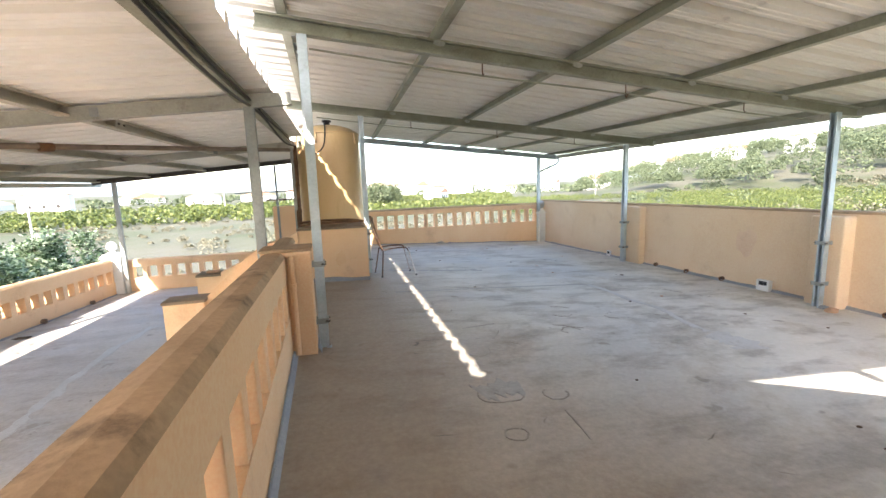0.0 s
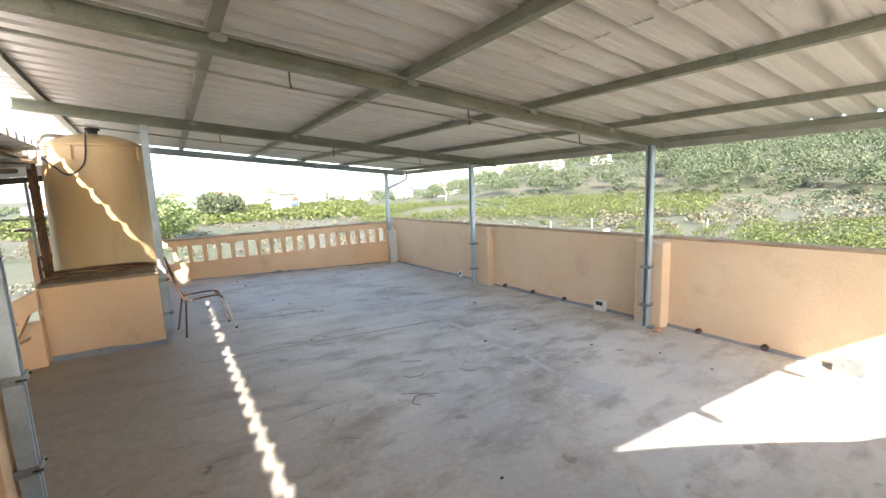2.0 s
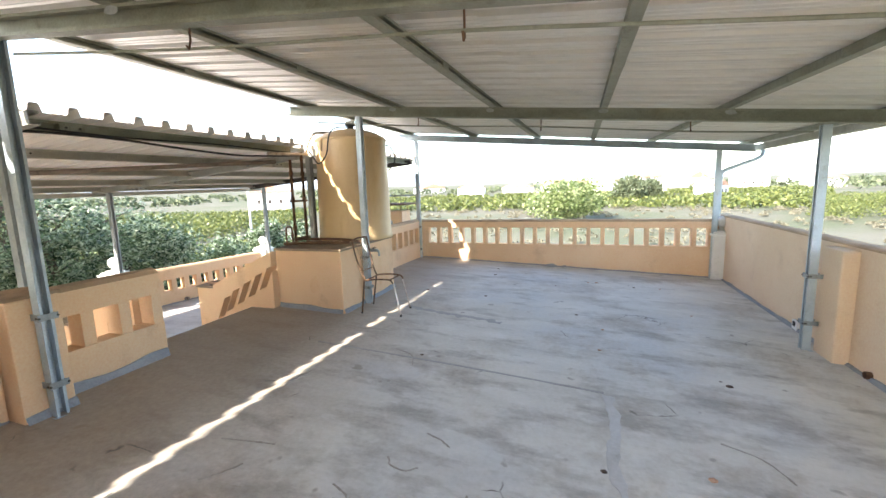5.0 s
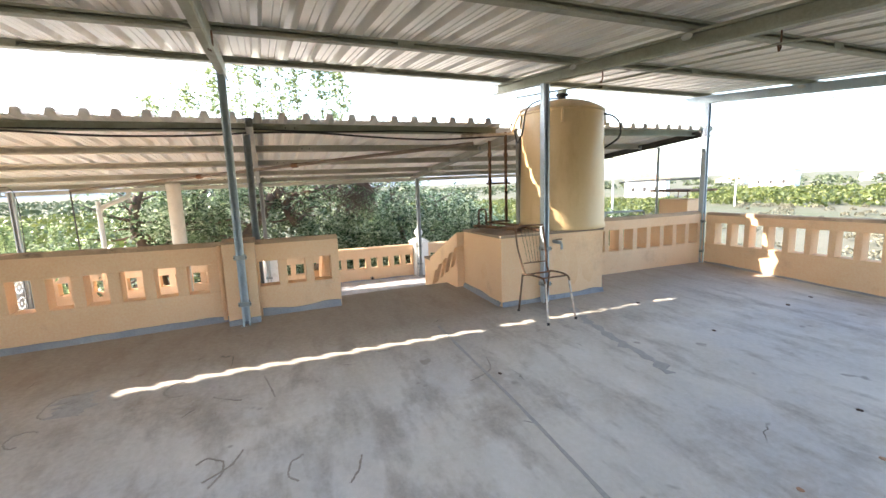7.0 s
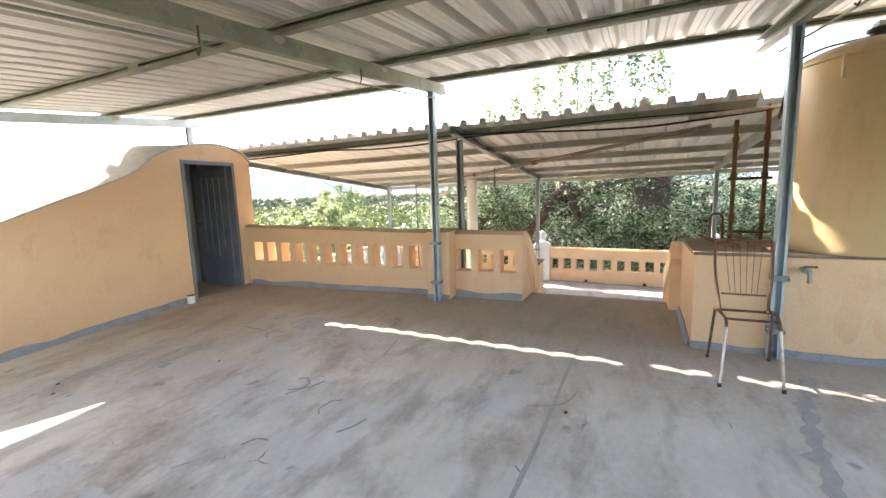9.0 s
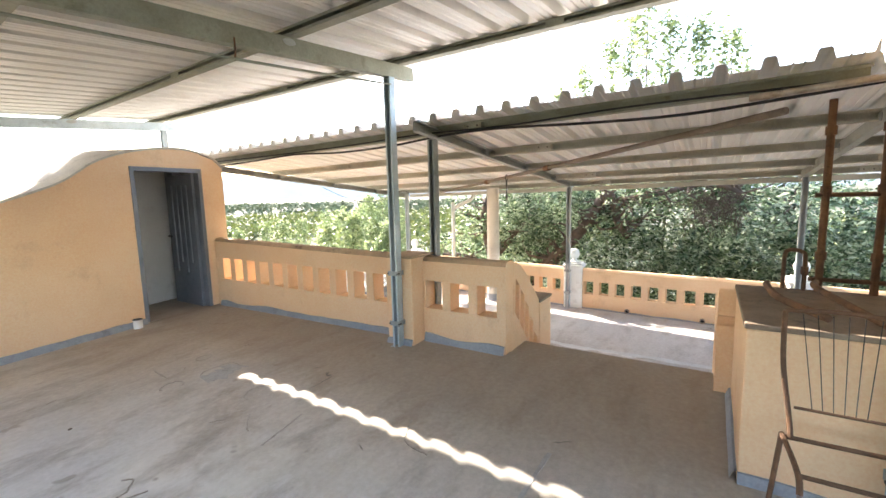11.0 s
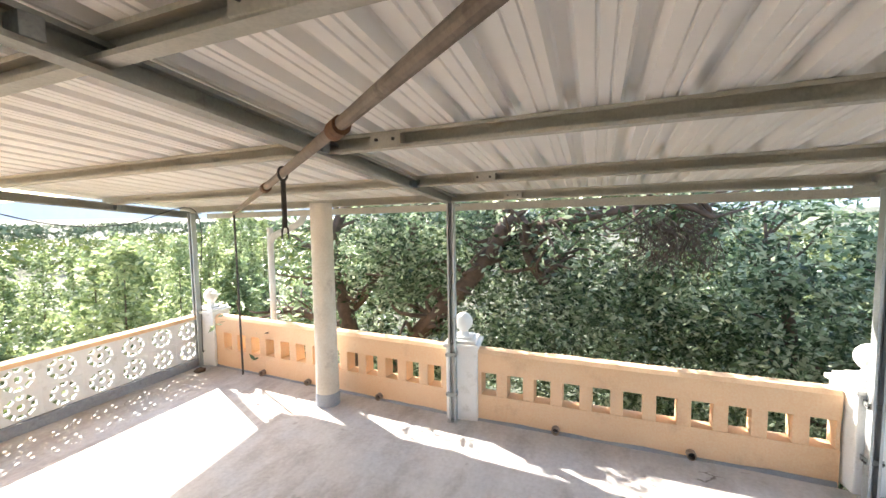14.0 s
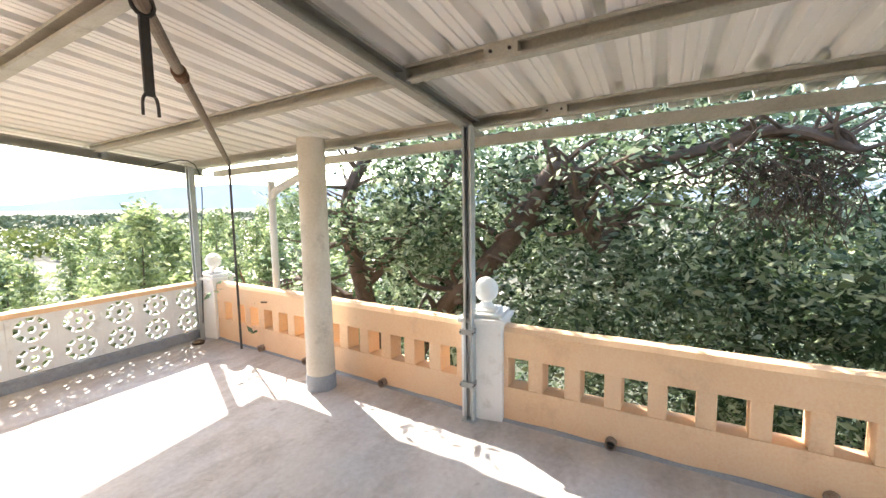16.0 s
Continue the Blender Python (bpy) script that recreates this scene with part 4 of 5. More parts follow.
for i, (a, b) in enumerate(legs):
    lg = part("leg", tube(bmesh.new(), [a, b], 0.0105, 8), rust if i < 2 else chrome, ch)
    part("foot_cap", tube(bmesh.new(), [(a[0], a[1], 0.0), (a[0], a[1], 0.025)], 0.014, 8), rubber, lg)
for y0, y1 in ((2.83, 2.84), (3.20, 3.15)):
    part("side_rail", tube(bmesh.new(), smooth_path([(0.90, y0, 0.43), (1.10, (y0 + y1) / 2, 0.45), (1.25, y1, 0.445), (1.29, y1, 0.40)], 5), 0.0105, 8), rust, ch)
part("front_rail", tube(bmesh.new(), [(1.24, 2.84, 0.445), (1.24, 3.15, 0.445)], 0.009, 8), rust, ch)
part("rear_rail", tube(bmesh.new(), [(0.90, 2.83, 0.42), (0.89, 3.20, 0.42)], 0.010, 8), rust, ch)
for y0, y1 in ((2.86, 2.83), (3.17, 3.20)):
    part("back_post", tube(bmesh.new(), smooth_path([(0.91, y0, 0.42), (0.865, y0 + (y1 - y0) * 0.2, 0.50), (0.80, y1, 0.72), (0.755, y1, 0.94)], 6), 0.0105, 8), rust, ch)
bk = part("back_bar", tube(bmesh.new(), [(0.855, 2.87, 0.54), (0.855, 3.16, 0.54)], 0.007, 8), rust, ch)
part("back_bar", tube(bmesh.new(), smooth_path([(0.755, 2.83, 0.94), (0.745, 3.015, 0.95), (0.755, 3.20, 0.94)], 4), 0.0095, 8), rust, ch)
for k in range(6):
    y = 2.91 + 0.042 * k
    part("string", tube(bmesh.new(), [(0.855, 2.93 + 0.034 * k, 0.54), (0.762, y - 0.02 + 0.008 * k, 0.935)], 0.002, 5), rubber, bk)

# ---- pipes beside the tank ----
pr = thing("pipe_rack", "rusty water pipes rising beside the tank to the roof", "pipework")
ZP = 0.825
for x, y, z1 in ((-0.30, 3.11, 1.98), (-0.30, 3.36, 2.10)):
    pp = part("riser", tube(bmesh.new(), [(x, y, ZP), (x, y, z1)], 0.020, 10), rust, pr)
    for z in (1.05, 1.45, 1.80):
        part("coupling", tube(bmesh.new(), [(x, y, z - 0.025), (x, y, z + 0.025)], 0.028, 10), rust, pp)
for z in (1.42, 0.90):
    part("cross_pipe", tube(bmesh.new(), [(-0.30, 3.06, z), (-0.30, 3.42, z)], 0.014, 8), rust, pr)
part("floor_pipe", tube(bmesh.new(), smooth_path([(-0.30, 2.86, ZP + 0.03), (-0.10, 2.84, ZP + 0.05), (0.30, 2.86, ZP + 0.06), (0.62, 3.0, ZP + 0.05)], 6), 0.019, 10), rust, pr)
part("floor_pipe", tube(bmesh.new(), smooth_path([(-0.30, 3.10, ZP + 0.06), (0.0, 3.05, ZP + 0.08), (0.45, 3.12, ZP + 0.07), (0.66, 3.22, ZP + 0.03)], 6), 0.017, 10), rust, pr)
gs = part("gooseneck", tube(bmesh.new(), smooth_path([(-0.30, 3.04, ZP), (-0.30, 3.04, ZP + 0.20), (-0.305, 3.02, ZP + 0.245), (-0.315, 2.96, ZP + 0.25), (-0.32, 2.94, ZP + 0.20), (-0.32, 2.94, ZP)], 6), 0.012, 10), rust, pr)
part("valve_body", tube(bmesh.new(), [(-0.30, 3.04, ZP + 0.10), (-0.30, 3.04, ZP + 0.15)], 0.02, 10), rust, gs)
part("top_pipe", tube(bmesh.new(), [(-0.30, 2.70, 2.04), (-0.30, 3.50, 2.08)], 0.022, 10), chrome, pr)
part("overflow_pipe", tube(bmesh.new(), smooth_path([(-0.30, 3.45, 2.06), (-0.28, 3.50, 2.22), (-0.22, 3.56, 2.36), (-0.10, 3.62, 2.38), (0.0, 3.68, 2.37)], 6), 0.022, 10), chrome, pr)
hs = thing("inlet_hose", "thin black hose hanging on the tank side", "hose")
part("hose", tube(bmesh.new(), smooth_path([(0.18, 3.86, 2.47), (0.16, 3.55, 2.42), (0.16, 3.385, 2.30), (0.12, 3.355, 2.05), (-0.02, 3.37, 1.93), (-0.14, 3.42, 2.02), (-0.24, 3.46, 2.12)], 8), 0.009, 8), rubber, hs)
hs = thing("overflow_hose", "black hose looped behind the tank", "hose")
part("hose", tube(bmesh.new(), smooth_path([(0.60, 4.22, 2.22), (0.62, 4.36, 2.19), (0.64, 4.45, 2.08), (0.64, 4.43, 1.94), (0.60, 4.30, 1.84), (0.55, 4.24, 1.80)], 8), 0.011, 8), rubber, hs)
rl3 = thing("pipe_rail", "thin grey pipe lying on the half wall coping", "pipe")
part("pipe", tube(bmesh.new(), smooth_path([(-0.06, 4.25, 0.93), (-0.05, 4.9, 0.935), (-0.04, 5.55, 0.93), (-0.035, 5.64, 0.92), (-0.03, 5.66, 0.865)], 6), 0.016, 8), post_grey, rl3)
part("clip", tube(bmesh.new(), [(-0.05, 4.88, 0.865), (-0.05, 4.90, 0.935)], 0.012, 8), post_grey, rl3)
vl = thing("outlet_tap", "grey metal tap and brackets at the plinth edge", "tap", at=pose(0.69, 3.42, 0.66))
part("body", tube(bmesh.new(), [(-0.02, 0, 0.05), (0.10, 0, 0.05)], 0.022, 10), post_grey, vl)
part("spout", tube(bmesh.new(), smooth_path([(0.06, 0, 0.05), (0.12, 0, 0.04), (0.13, 0, -0.03)], 4), 0.014, 8), post_grey, vl)
part("lever", boxed(0.03, -0.01, 0.07, 0.05, 0.07, 0.085, 0.004), rust, vl)

# long pipe slung under the lower roof, with its hook
pole = thing("slung_pipe", "long brown pipe slung diagonally under the lower roof", "pipe")
A, B = Vector((-0.36, 2.90, 1.95)), Vector((-5.31, -3.06, 1.55))
part("pipe", tube(bmesh.new(), [A, A.lerp(B, 0.5) - Vector((0, 0, 0.01)), B], 0.025, 12), dull_pipe, pole)
for f in (0.36, 0.60):
    c = A.lerp(B, f) - Vector((0, 0, 0.012))
    d = (B - A).normalized()
    part("coupling", tube(bmesh.new(), [c - d * 0.05, c + d * 0.05], 0.037, 12), rust, pole)
part("rod", tube(bmesh.new(), [B + Vector((0, 0, 0.02)), (-5.31, -3.05, LOW)], 0.014, 8), dark_metal, pole, "thin upright dark rod")
hk = thing("hanging_hook", "dark iron strap hook hanging from the slung pipe", "hook")
hx, hy, hz = -2.87, -0.122, 1.70
part("loop", tube(bmesh.new(), [(hx + 0.04 * math.cos(a), hy, hz + 0.035 + 0.04 * math.sin(a)) for a in [2 * math.pi * k / 12 for k in range(13)]], 0.008, 6), dark_metal, hk)
part("strap", boxed(hx - 0.018, hy - 0.006, hz - 0.29, hx + 0.018, hy + 0.006, hz, 0.003), dark_metal, hk)
part("stirrup", tube(bmesh.new(), smooth_path([(hx - 0.028, hy, hz - 0.36), (hx - 0.024, hy, hz - 0.30), (hx, hy, hz - 0.275), (hx + 0.024, hy, hz - 0.30), (hx + 0.028, hy, hz - 0.36)], 5), 0.006, 6), dark_metal, hk)

# conduits hung under the upper girders
for y in (0.06, 3.32):
    cd = thing("hanging_conduit", "thin grey conduit hung on hooks under a girder", "conduit", "hanging conduits")
    part("conduit", tube(bmesh.new(), smooth_path([(x, y, up_roof(x) - 0.075 - 0.02 * (i % 2)) for i, x in enumerate((0.05, 1.52, 3.03, 4.55, 5.6))], 5), 0.009, 8), beam_green, cd)
    for i, x in enumerate((1.52, 3.03, 4.55)):
        z = up_roof(x)
        part("hook", tube(bmesh.new(), [(x, y, z + 0.03), (x, y, z - 0.06 - 0.04 * (i == 1)), (x, y - 0.015, z - 0.10 - 0.02 * (i == 1)), (x, y - 0.03, z - 0.085)], 0.006, 6), rust, cd)
wire = thing("sagging_wire", "thin dark wire sagging under the upper roof edge", "wire")
part("wire", tube(bmesh.new(), smooth_path([(0.06, 6.9, 2.50), (1.6, 6.95, 2.34), (3.2, 7.0, 2.24), (5.7, 6.9, 2.12)], 8), 0.006, 6), rubber, wire)
wire = thing("sagging_wire", "thin dark wire at the lower terrace corner", "wire")
part("wire", tube(bmesh.new(), smooth_path([(-2.9, -4.2, 1.72), (-3.8, -4.25, 1.45), (-4.6, -4.2, 1.42), (-5.45, -3.95, 1.60), (-5.42, -3.90, 0.4), (-5.36, -3.86, -0.42), (-5.25, -3.7, -0.44)], 8), 0.007, 6), rubber, wire)
cab = thing("edge_cable", "black cable tied along the lower roof edge", "cable")
part("cable", tube(bmesh.new(), smooth_path([(-0.45 + 0.035 * y, y, 2.045 + 0.03 * math.sin(y * 2.1) - 0.02 * abs(math.sin(y * 0.8))) for y in (-4.0, -3.0, -2.0, -1.2, -0.4, 0.3, 0.9, 1.6, 2.3, 2.9, 3.4)], 6), 0.011, 8), rubber, cab)
part("cable", tube(bmesh.new(), smooth_path([(-0.44 + 0.035 * y, y, 2.085 + 0.012 * math.sin(y * 3.3 + 1)) for y in (-4.0, -2.5, -1.0, 0.0, 1.0, 2.0, 3.3)], 6), 0.008, 8), rubber, cab)

# rain pipes
rp = thing("rain_pipe", "grey rain pipe bent from the gutter to the corner post", "rain pipe")
part("pipe", tube(bmesh.new(), smooth_path([(6.41, 7.0, 2.04), (6.40, 6.99, 1.94), (6.30, 6.98, 1.87), (5.92, 6.94, 1.73), (5.80, 6.93, 1.66), (5.79, 6.93, 1.5), (5.79, 6.93, up_floor(5.8, 6.9))], 6), 0.032, 12), post_blue, rp, smooth=True)
rp = thing("rain_pipe", "pale rain pipe bent from the lower eave down the outside", "rain pipe")
part("pipe", tube(bmesh.new(), smooth_path([(-5.78, -2.26, 1.53), (-5.76, -2.28, 1.44), (-5.72, -2.36, 1.37), (-5.67, -2.68, 1.23), (-5.66, -2.76, 1.12), (-5.66, -2.77, 0.9), (-5.66, -2.77, GROUND)], 6), 0.045, 12), pvc, rp, smooth=True)
rp = thing("wall_pipe", "apricot painted pipe on the half wall pier", "pipe")
part("pipe", tube(bmesh.new(), [(-0.20, -0.21, 0.06), (-0.20, -0.21, 0.86)], 0.022, 10), plaster, rp)
part("collar", tube(bmesh.new(), [(-0.20, -0.21, 0.60), (-0.20, -0.21, 0.64)], 0.028, 10), plaster, rp)

# rubble and small things on the floors
def lump(name, x, y, z, s, mat, label, category, n=2):
    bm = bmesh.new()
    bmesh.ops.create_icosphere(bm, subdivisions=n, radius=1.0)
    for v in bm.verts:
        k = 1 + 0.35 * noise.noise(v.co * 1.6 + Vector((x, y, 0)))
        v.co = Vector((v.co.x * s[0] * k, v.co.y * s[1] * k, max(v.co.z, -0.3) * s[2] * k))
        v.co += Vector((x, y, z + s[2] * 0.28))
    return single(name, bm, mat, label, category)


lump("brick_rubble", 5.66, -0.28, up_floor(5.66, -0.28), (0.09, 0.06, 0.04), tile_red, "reddish brick rubble at the foot of a post", "rubble")
lump("brick_rubble", 5.72, -0.16, up_floor(5.7, -0.16), (0.06, 0.05, 0.03), skirt, "grey mortar rubble at the foot of a post", "rubble")
lump("mortar_lump", 2.88, 6.84, up_floor(2.88, 6.8), (0.13, 0.05, 0.045), skirt, "grey mortar lump at the parapet foot", "rubble")
lump("mortar_lump", 3.15, 6.86, up_floor(3.1, 6.8), (0.06, 0.04, 0.03), skirt, "grey mortar lump at the parapet foot", "rubble")
lump("wet_leaves", -4.55, 4.1, LOW, (0.12, 0.06, 0.02), bark, "small heap of dark leaves on the floor", "leaves")
lump("wet_leaves", -5.2, -3.75, LOW, (0.08, 0.07, 0.05), bark, "dark debris in the terrace corner", "debris")
for k in range(26):
    x, y = 0.8 + 4.8 * random.random(), -3.0 + 9.5 * random.random()
    s = 0.012 + 0.02 * random.random()
    lump("grit", x, y, wavy(x, y), (s, s * 0.8, s * 0.35), tile_red if k % 3 == 0 else bark, "small crumb of debris on the screed", "debris", 1)

# repairs in the screed
def repair(name, pts, width, mat, label, zf, seed, ragged=0.6):
    """A thin uneven mortar patch along a line."""
    path = smooth_path([(x, y, 0) for x, y in pts], 10)
    bm = bmesh.new()
    prev = None
    for i, p in enumerate(path):
        d = path[min(i + 1, len(path) - 1)] - path[max(i - 1, 0)]
        s = Vector((-d.y, d.x, 0)).normalized()
        a = width * (0.5 + ragged * noise.noise(Vector((i * 0.37, seed, 0))))
        b = width * (0.5 + ragged * noise.noise(Vector((i * 0.41, seed + 9.0, 0))))
        l, r = p + s * a, p - s * b
        cur = [bm.verts.new((q.x, q.y, zf(q.x, q.y) + h)) for q, h in ((l, -0.002), (p + s * a * 0.8, 0.004), (p - s * b * 0.8, 0.004), (r, -0.002))]
        if prev:
            for k in range(3):
                bm.faces.new((prev[k], prev[k + 1], cur[k + 1], cur[k]))
        prev = cur
    bmesh.ops.recalc_face_normals(bm, faces=bm.faces)
    return single(name, bm, mat, label, "patch", kind="structure")


pale_mortar = surface("pale_mortar", (0.53, 0.53, 0.525), (0.40, 0.385, 0.37), (0.60, 0.605, 0.61), 3.0, 40.0, 0.85, 0, 0.4)
damp_cement = surface("damp_cement", (0.33, 0.305, 0.275), (0.23, 0.21, 0.185), (0.42, 0.395, 0.36), 4.0, 40.0, 0.8, 0, 0.3)
seam_grey = surface("seam_mortar", (0.36, 0.35, 0.345), (0.26, 0.25, 0.24), (0.42, 0.42, 0.42), 3.0, 40.0, 0.85, 0, 0.4)
repair("trim_repair_upper", [(3.72, 1.62), (3.76, 1.2), (3.72, 0.75), (3.78, 0.3), (3.66, -0.1), (3.62, -0.5)], 0.08, pale_mortar, "pale mortar repair line in the screed", wavy, 1.0)
repair("trim_repair_round", [(3.60, -0.55), (3.66, -0.75), (3.62, -0.95)], 0.34, pale_mortar, "round pale mortar patch in the screed", wavy, 2.0, 0.4)
repair("trim_repair_north", [(3.72, 2.75), (3.95, 2.78)], 0.2, pale_mortar, "small pale mortar patch in the screed", wavy, 3.0, 0.4)
repair("trim_seam", [(0.9, 1.81), (1.6, 1.78), (2.4, 1.75), (3.3, 1.69), (3.7, 1.66)], 0.028, seam_grey, "straight joint across the screed", wavy, 4.0, 0.3)
repair("trim_repair_near", [(1.0, -1.12), (1.16, -1.08), (1.32, -1.10)], 0.22, seam_grey, "round patch in the screed", wavy, 5.0, 0.5)
repair("trim_repair_lower", [(-2.95, -1.2), (-3.0, -0.1), (-2.88, 0.8), (-2.9, 1.6), (-2.92, 2.8), (-2.75, 4.0)], 0.12, pale_mortar, "pale repair line in the lower floor", low_floor, 6.0, 0.8)

repair("trim_stain_damp", [(1.05, 3.42), (1.3, 3.30), (1.6, 3.24), (1.95, 3.16), (2.3, 3.13), (2.6, 3.05)], 0.09, seam_grey, "dark damp streak on the screed beside the plinth", wavy, 11.0, 0.95)


def ring_crack(x, y, r, turn, arc, seed):
    """A broken ring of dark mortar round an old core hole."""
    pts = []
    for k in range(12):
        a = turn + arc * k / 11
        q = r * (1 + 0.25 * noise.noise(Vector((math.cos(a) * 1.5, math.sin(a) * 1.5, seed))))
        pts.append((x + q * math.cos(a), y + 0.8 * q * math.sin(a)))
    repair("trim_crack_ring", pts, 0.010, damp_cement, "dark broken ring crack in the screed", wavy, seed, 0.8)


for k, (x, y, r, turn, arc) in enumerate(((1.14, -1.15, 0.16, 0.4, 6.0), (1.04, -1.61, 0.07, 1.0, 6.2), (1.5, -1.24, 0.09, 2.0, 4.5), (1.24, -0.42, 0.12, 3.0, 3.6), (2.35, -0.15, 0.12, 0.3, 3.4), (2.52, 0.36, 0.11, 3.2, 2.6))):
    ring_crack(x, y, r, turn, arc, 20.0 + k)
for k, pts in enumerate((((2.42, -0.15), (2.34, -0.02), (2.22, 0.04)), ((2.74, 0.56), (2.66, 0.62), (2.55, 0.66)), ((1.67, 0.23), (1.5, 0.2), (1.3, 0.16)), ((3.05, 0.08), (2.97, 0.12), (2.95, 0.2)), ((1.45, -1.45), (1.44, -1.6), (1.42, -1.76)), ((1.62, 0.01), (1.55, -0.1), (1.48, -0.18)), ((1.75, 1.9), (1.95, 1.82), (2.05, 1.6)), ((1.0, 0.9), (1.2, 1.0), (1.25, 1.2)), ((4.4, 1.2), (4.6, 1.1), (4.7, 0.9)))):
    repair("trim_crack", pts, 0.011, damp_cement, "short dark crack in the screed", wavy, 40.0 + k, 0.9)

# damp patches in the plaster of the plinth and the long wall
def stain(x, y, z, w, h, axis, seed, mat):
    """A thin uneven skin of newer render on a wall face."""
    bm = bmesh.new()
    ring = []
    for k in range(22):
        a = 2 * math.pi * k / 22
        r = 1 + 0.45 * noise.noise(Vector((math.cos(a) * 1.3, math.sin(a) * 1.3, seed)))
        u, v = w * r * math.cos(a) / 2, h * r * math.sin(a) / 2
        ring.append((x, y + u, z + v) if axis == "x" else (x + u, y, z + v))
    bm.faces.new([bm.verts.new(p) for p in ring])
    bmesh.ops.recalc_face_normals(bm, faces=bm.faces)
    return single("trim_patch", bm, mat, "slightly darker patch in the wall render", "patch", kind="structure")


new_render = surface("newer_render", (0.775, 0.495, 0.285), (0.70, 0.45, 0.27), (0.81, 0.55, 0.34), 2.0, 60.0, 0.88, 0, 0.3)
grey_render = surface("greyed_render", (0.72, 0.52, 0.375), (0.62, 0.45, 0.33), (0.77, 0.58, 0.43), 2.0, 60.0, 0.88, 0, 0.3)
for x, y, z, w, h, a, sd, m in ((0.662, 3.72, 0.35, 0.16, 0.42, "x", 1, new_render), (0.662, 3.50, 0.42, 0.14, 0.36, "x", 2, new_render), (0.662, 3.95, 0.30, 0.20, 0.25, "x", 3, new_render),
                                (0.25, 2.698, 0.35, 0.14, 0.22, "y", 4, new_render), (0.42, 2.698, 0.36, 0.12, 0.05, "y", 5, new_render), (5.955, 1.05, 0.42, 0.30, 0.42, "x", 7, grey_render)):
    stain(min(x, wall_face(y) - 0.002) if x > 5 else x + (0.002 if a == "x" else 0), y - (0.002 if a == "y" else 0), z, w, h, a, sd, m)

# chimney beyond the terrace corner
chm = thing("chimney", "low apricot chimney with a rusty sheet cap", "chimney", at=pose(-0.85, 7.55, 0))
part("shaft", boxed(-0.30, -0.25, GROUND, 0.30, 0.25, 1.02, 0.01), plaster, chm)
cp = part("cap", boxed(-0.42, -0.36, 1.16, 0.42, 0.36, 1.18), rust, chm, "rusty sheet cap")
for x in (-0.25, 0.25):
    for y in (-0.2, 0.2):
        part("cap_leg", tube(bmesh.new(), [(x, y, 1.02), (x, y, 1.16)], 0.008, 6), rust, cp)
for k in range(9):
    part("sheet_ridge", tube(bmesh.new(), [(-0.40 + 0.1 * k, -0.37, 1.182), (-0.40 + 0.1 * k, 0.37, 1.182)], 0.02, 8), rust, cp)
rl2 = thing("roof_rail", "thin pipe rail between two posts at the lower terrace end", "rail")
part("rail", tube(bmesh.new(), [(-1.9, 7.05, 1.36), (0.06, 6.9, 1.40)], 0.014, 8), post_grey, rl2)
part("rail_post", tube(bmesh.new(), [(-1.0, 7.06, LOW), (-1.0, 7.06, low_roof(-1.0))], 0.025, 8), post_grey, rl2)
# brackets on the white pillars
for y in (0.235, 3.63):
    for z in (-0.45, -0.02):
        bracket(outer_x(y) + 0.22, y, z, -1, 0, post_grey, 0.08)

# ---- land ----
def hill(x, y):
    r, az = math.hypot(x, y), math.degrees(math.atan2(x, y))
    s = max(0.0, min(1.0, (r - 130.0) / 190.0))
    s = s * s * (3 - 2 * s)
    a = max(0.0, min(1.0, (az - 30.0) / 34.0)) * max(0.0, min(1.0, (125.0 - az) / 25.0))
    a = a * a * (3 - 2 * a)
    far = max(0.0, min(1.0, (r - 500.0) / 2500.0))
    h = GROUND + 44.0 * s * a * (0.75 + 0.5 * noise.noise(Vector((x * 0.008, y * 0.008, 1.5)))) + 18.0 * far
    if r > 14:
        h += 0.5 * noise.noise(Vector((x * 0.03, y * 0.03, 0)))
    return h


bm = bmesh.new()
radii = [0.5] + [8 * (1.085 ** k) for k in range(76)]
rings = []
for r in radii:
    rings.append([bm.verts.new((r * math.sin(2 * math.pi * k / 120), r * math.cos(2 * math.pi * k / 120), hill(r * math.sin(2 * math.pi * k / 120), r * math.cos(2 * math.pi * k / 120)))) for k in range(120)])
for r0, r1 in zip(rings, rings[1:]):
    for k in range(120):
        bm.faces.new((r0[k], r1[k], r1[(k + 1) % 120], r0[(k + 1) % 120]))
bm.faces.new(rings[0])
bmesh.ops.recalc_face_normals(bm, faces=bm.faces)
single("ground", bm, earth, "dry fields and grass round the house", "ground", kind="structure", smooth=True)

# ---- foliage ----
rng = np.random.default_rng(7)


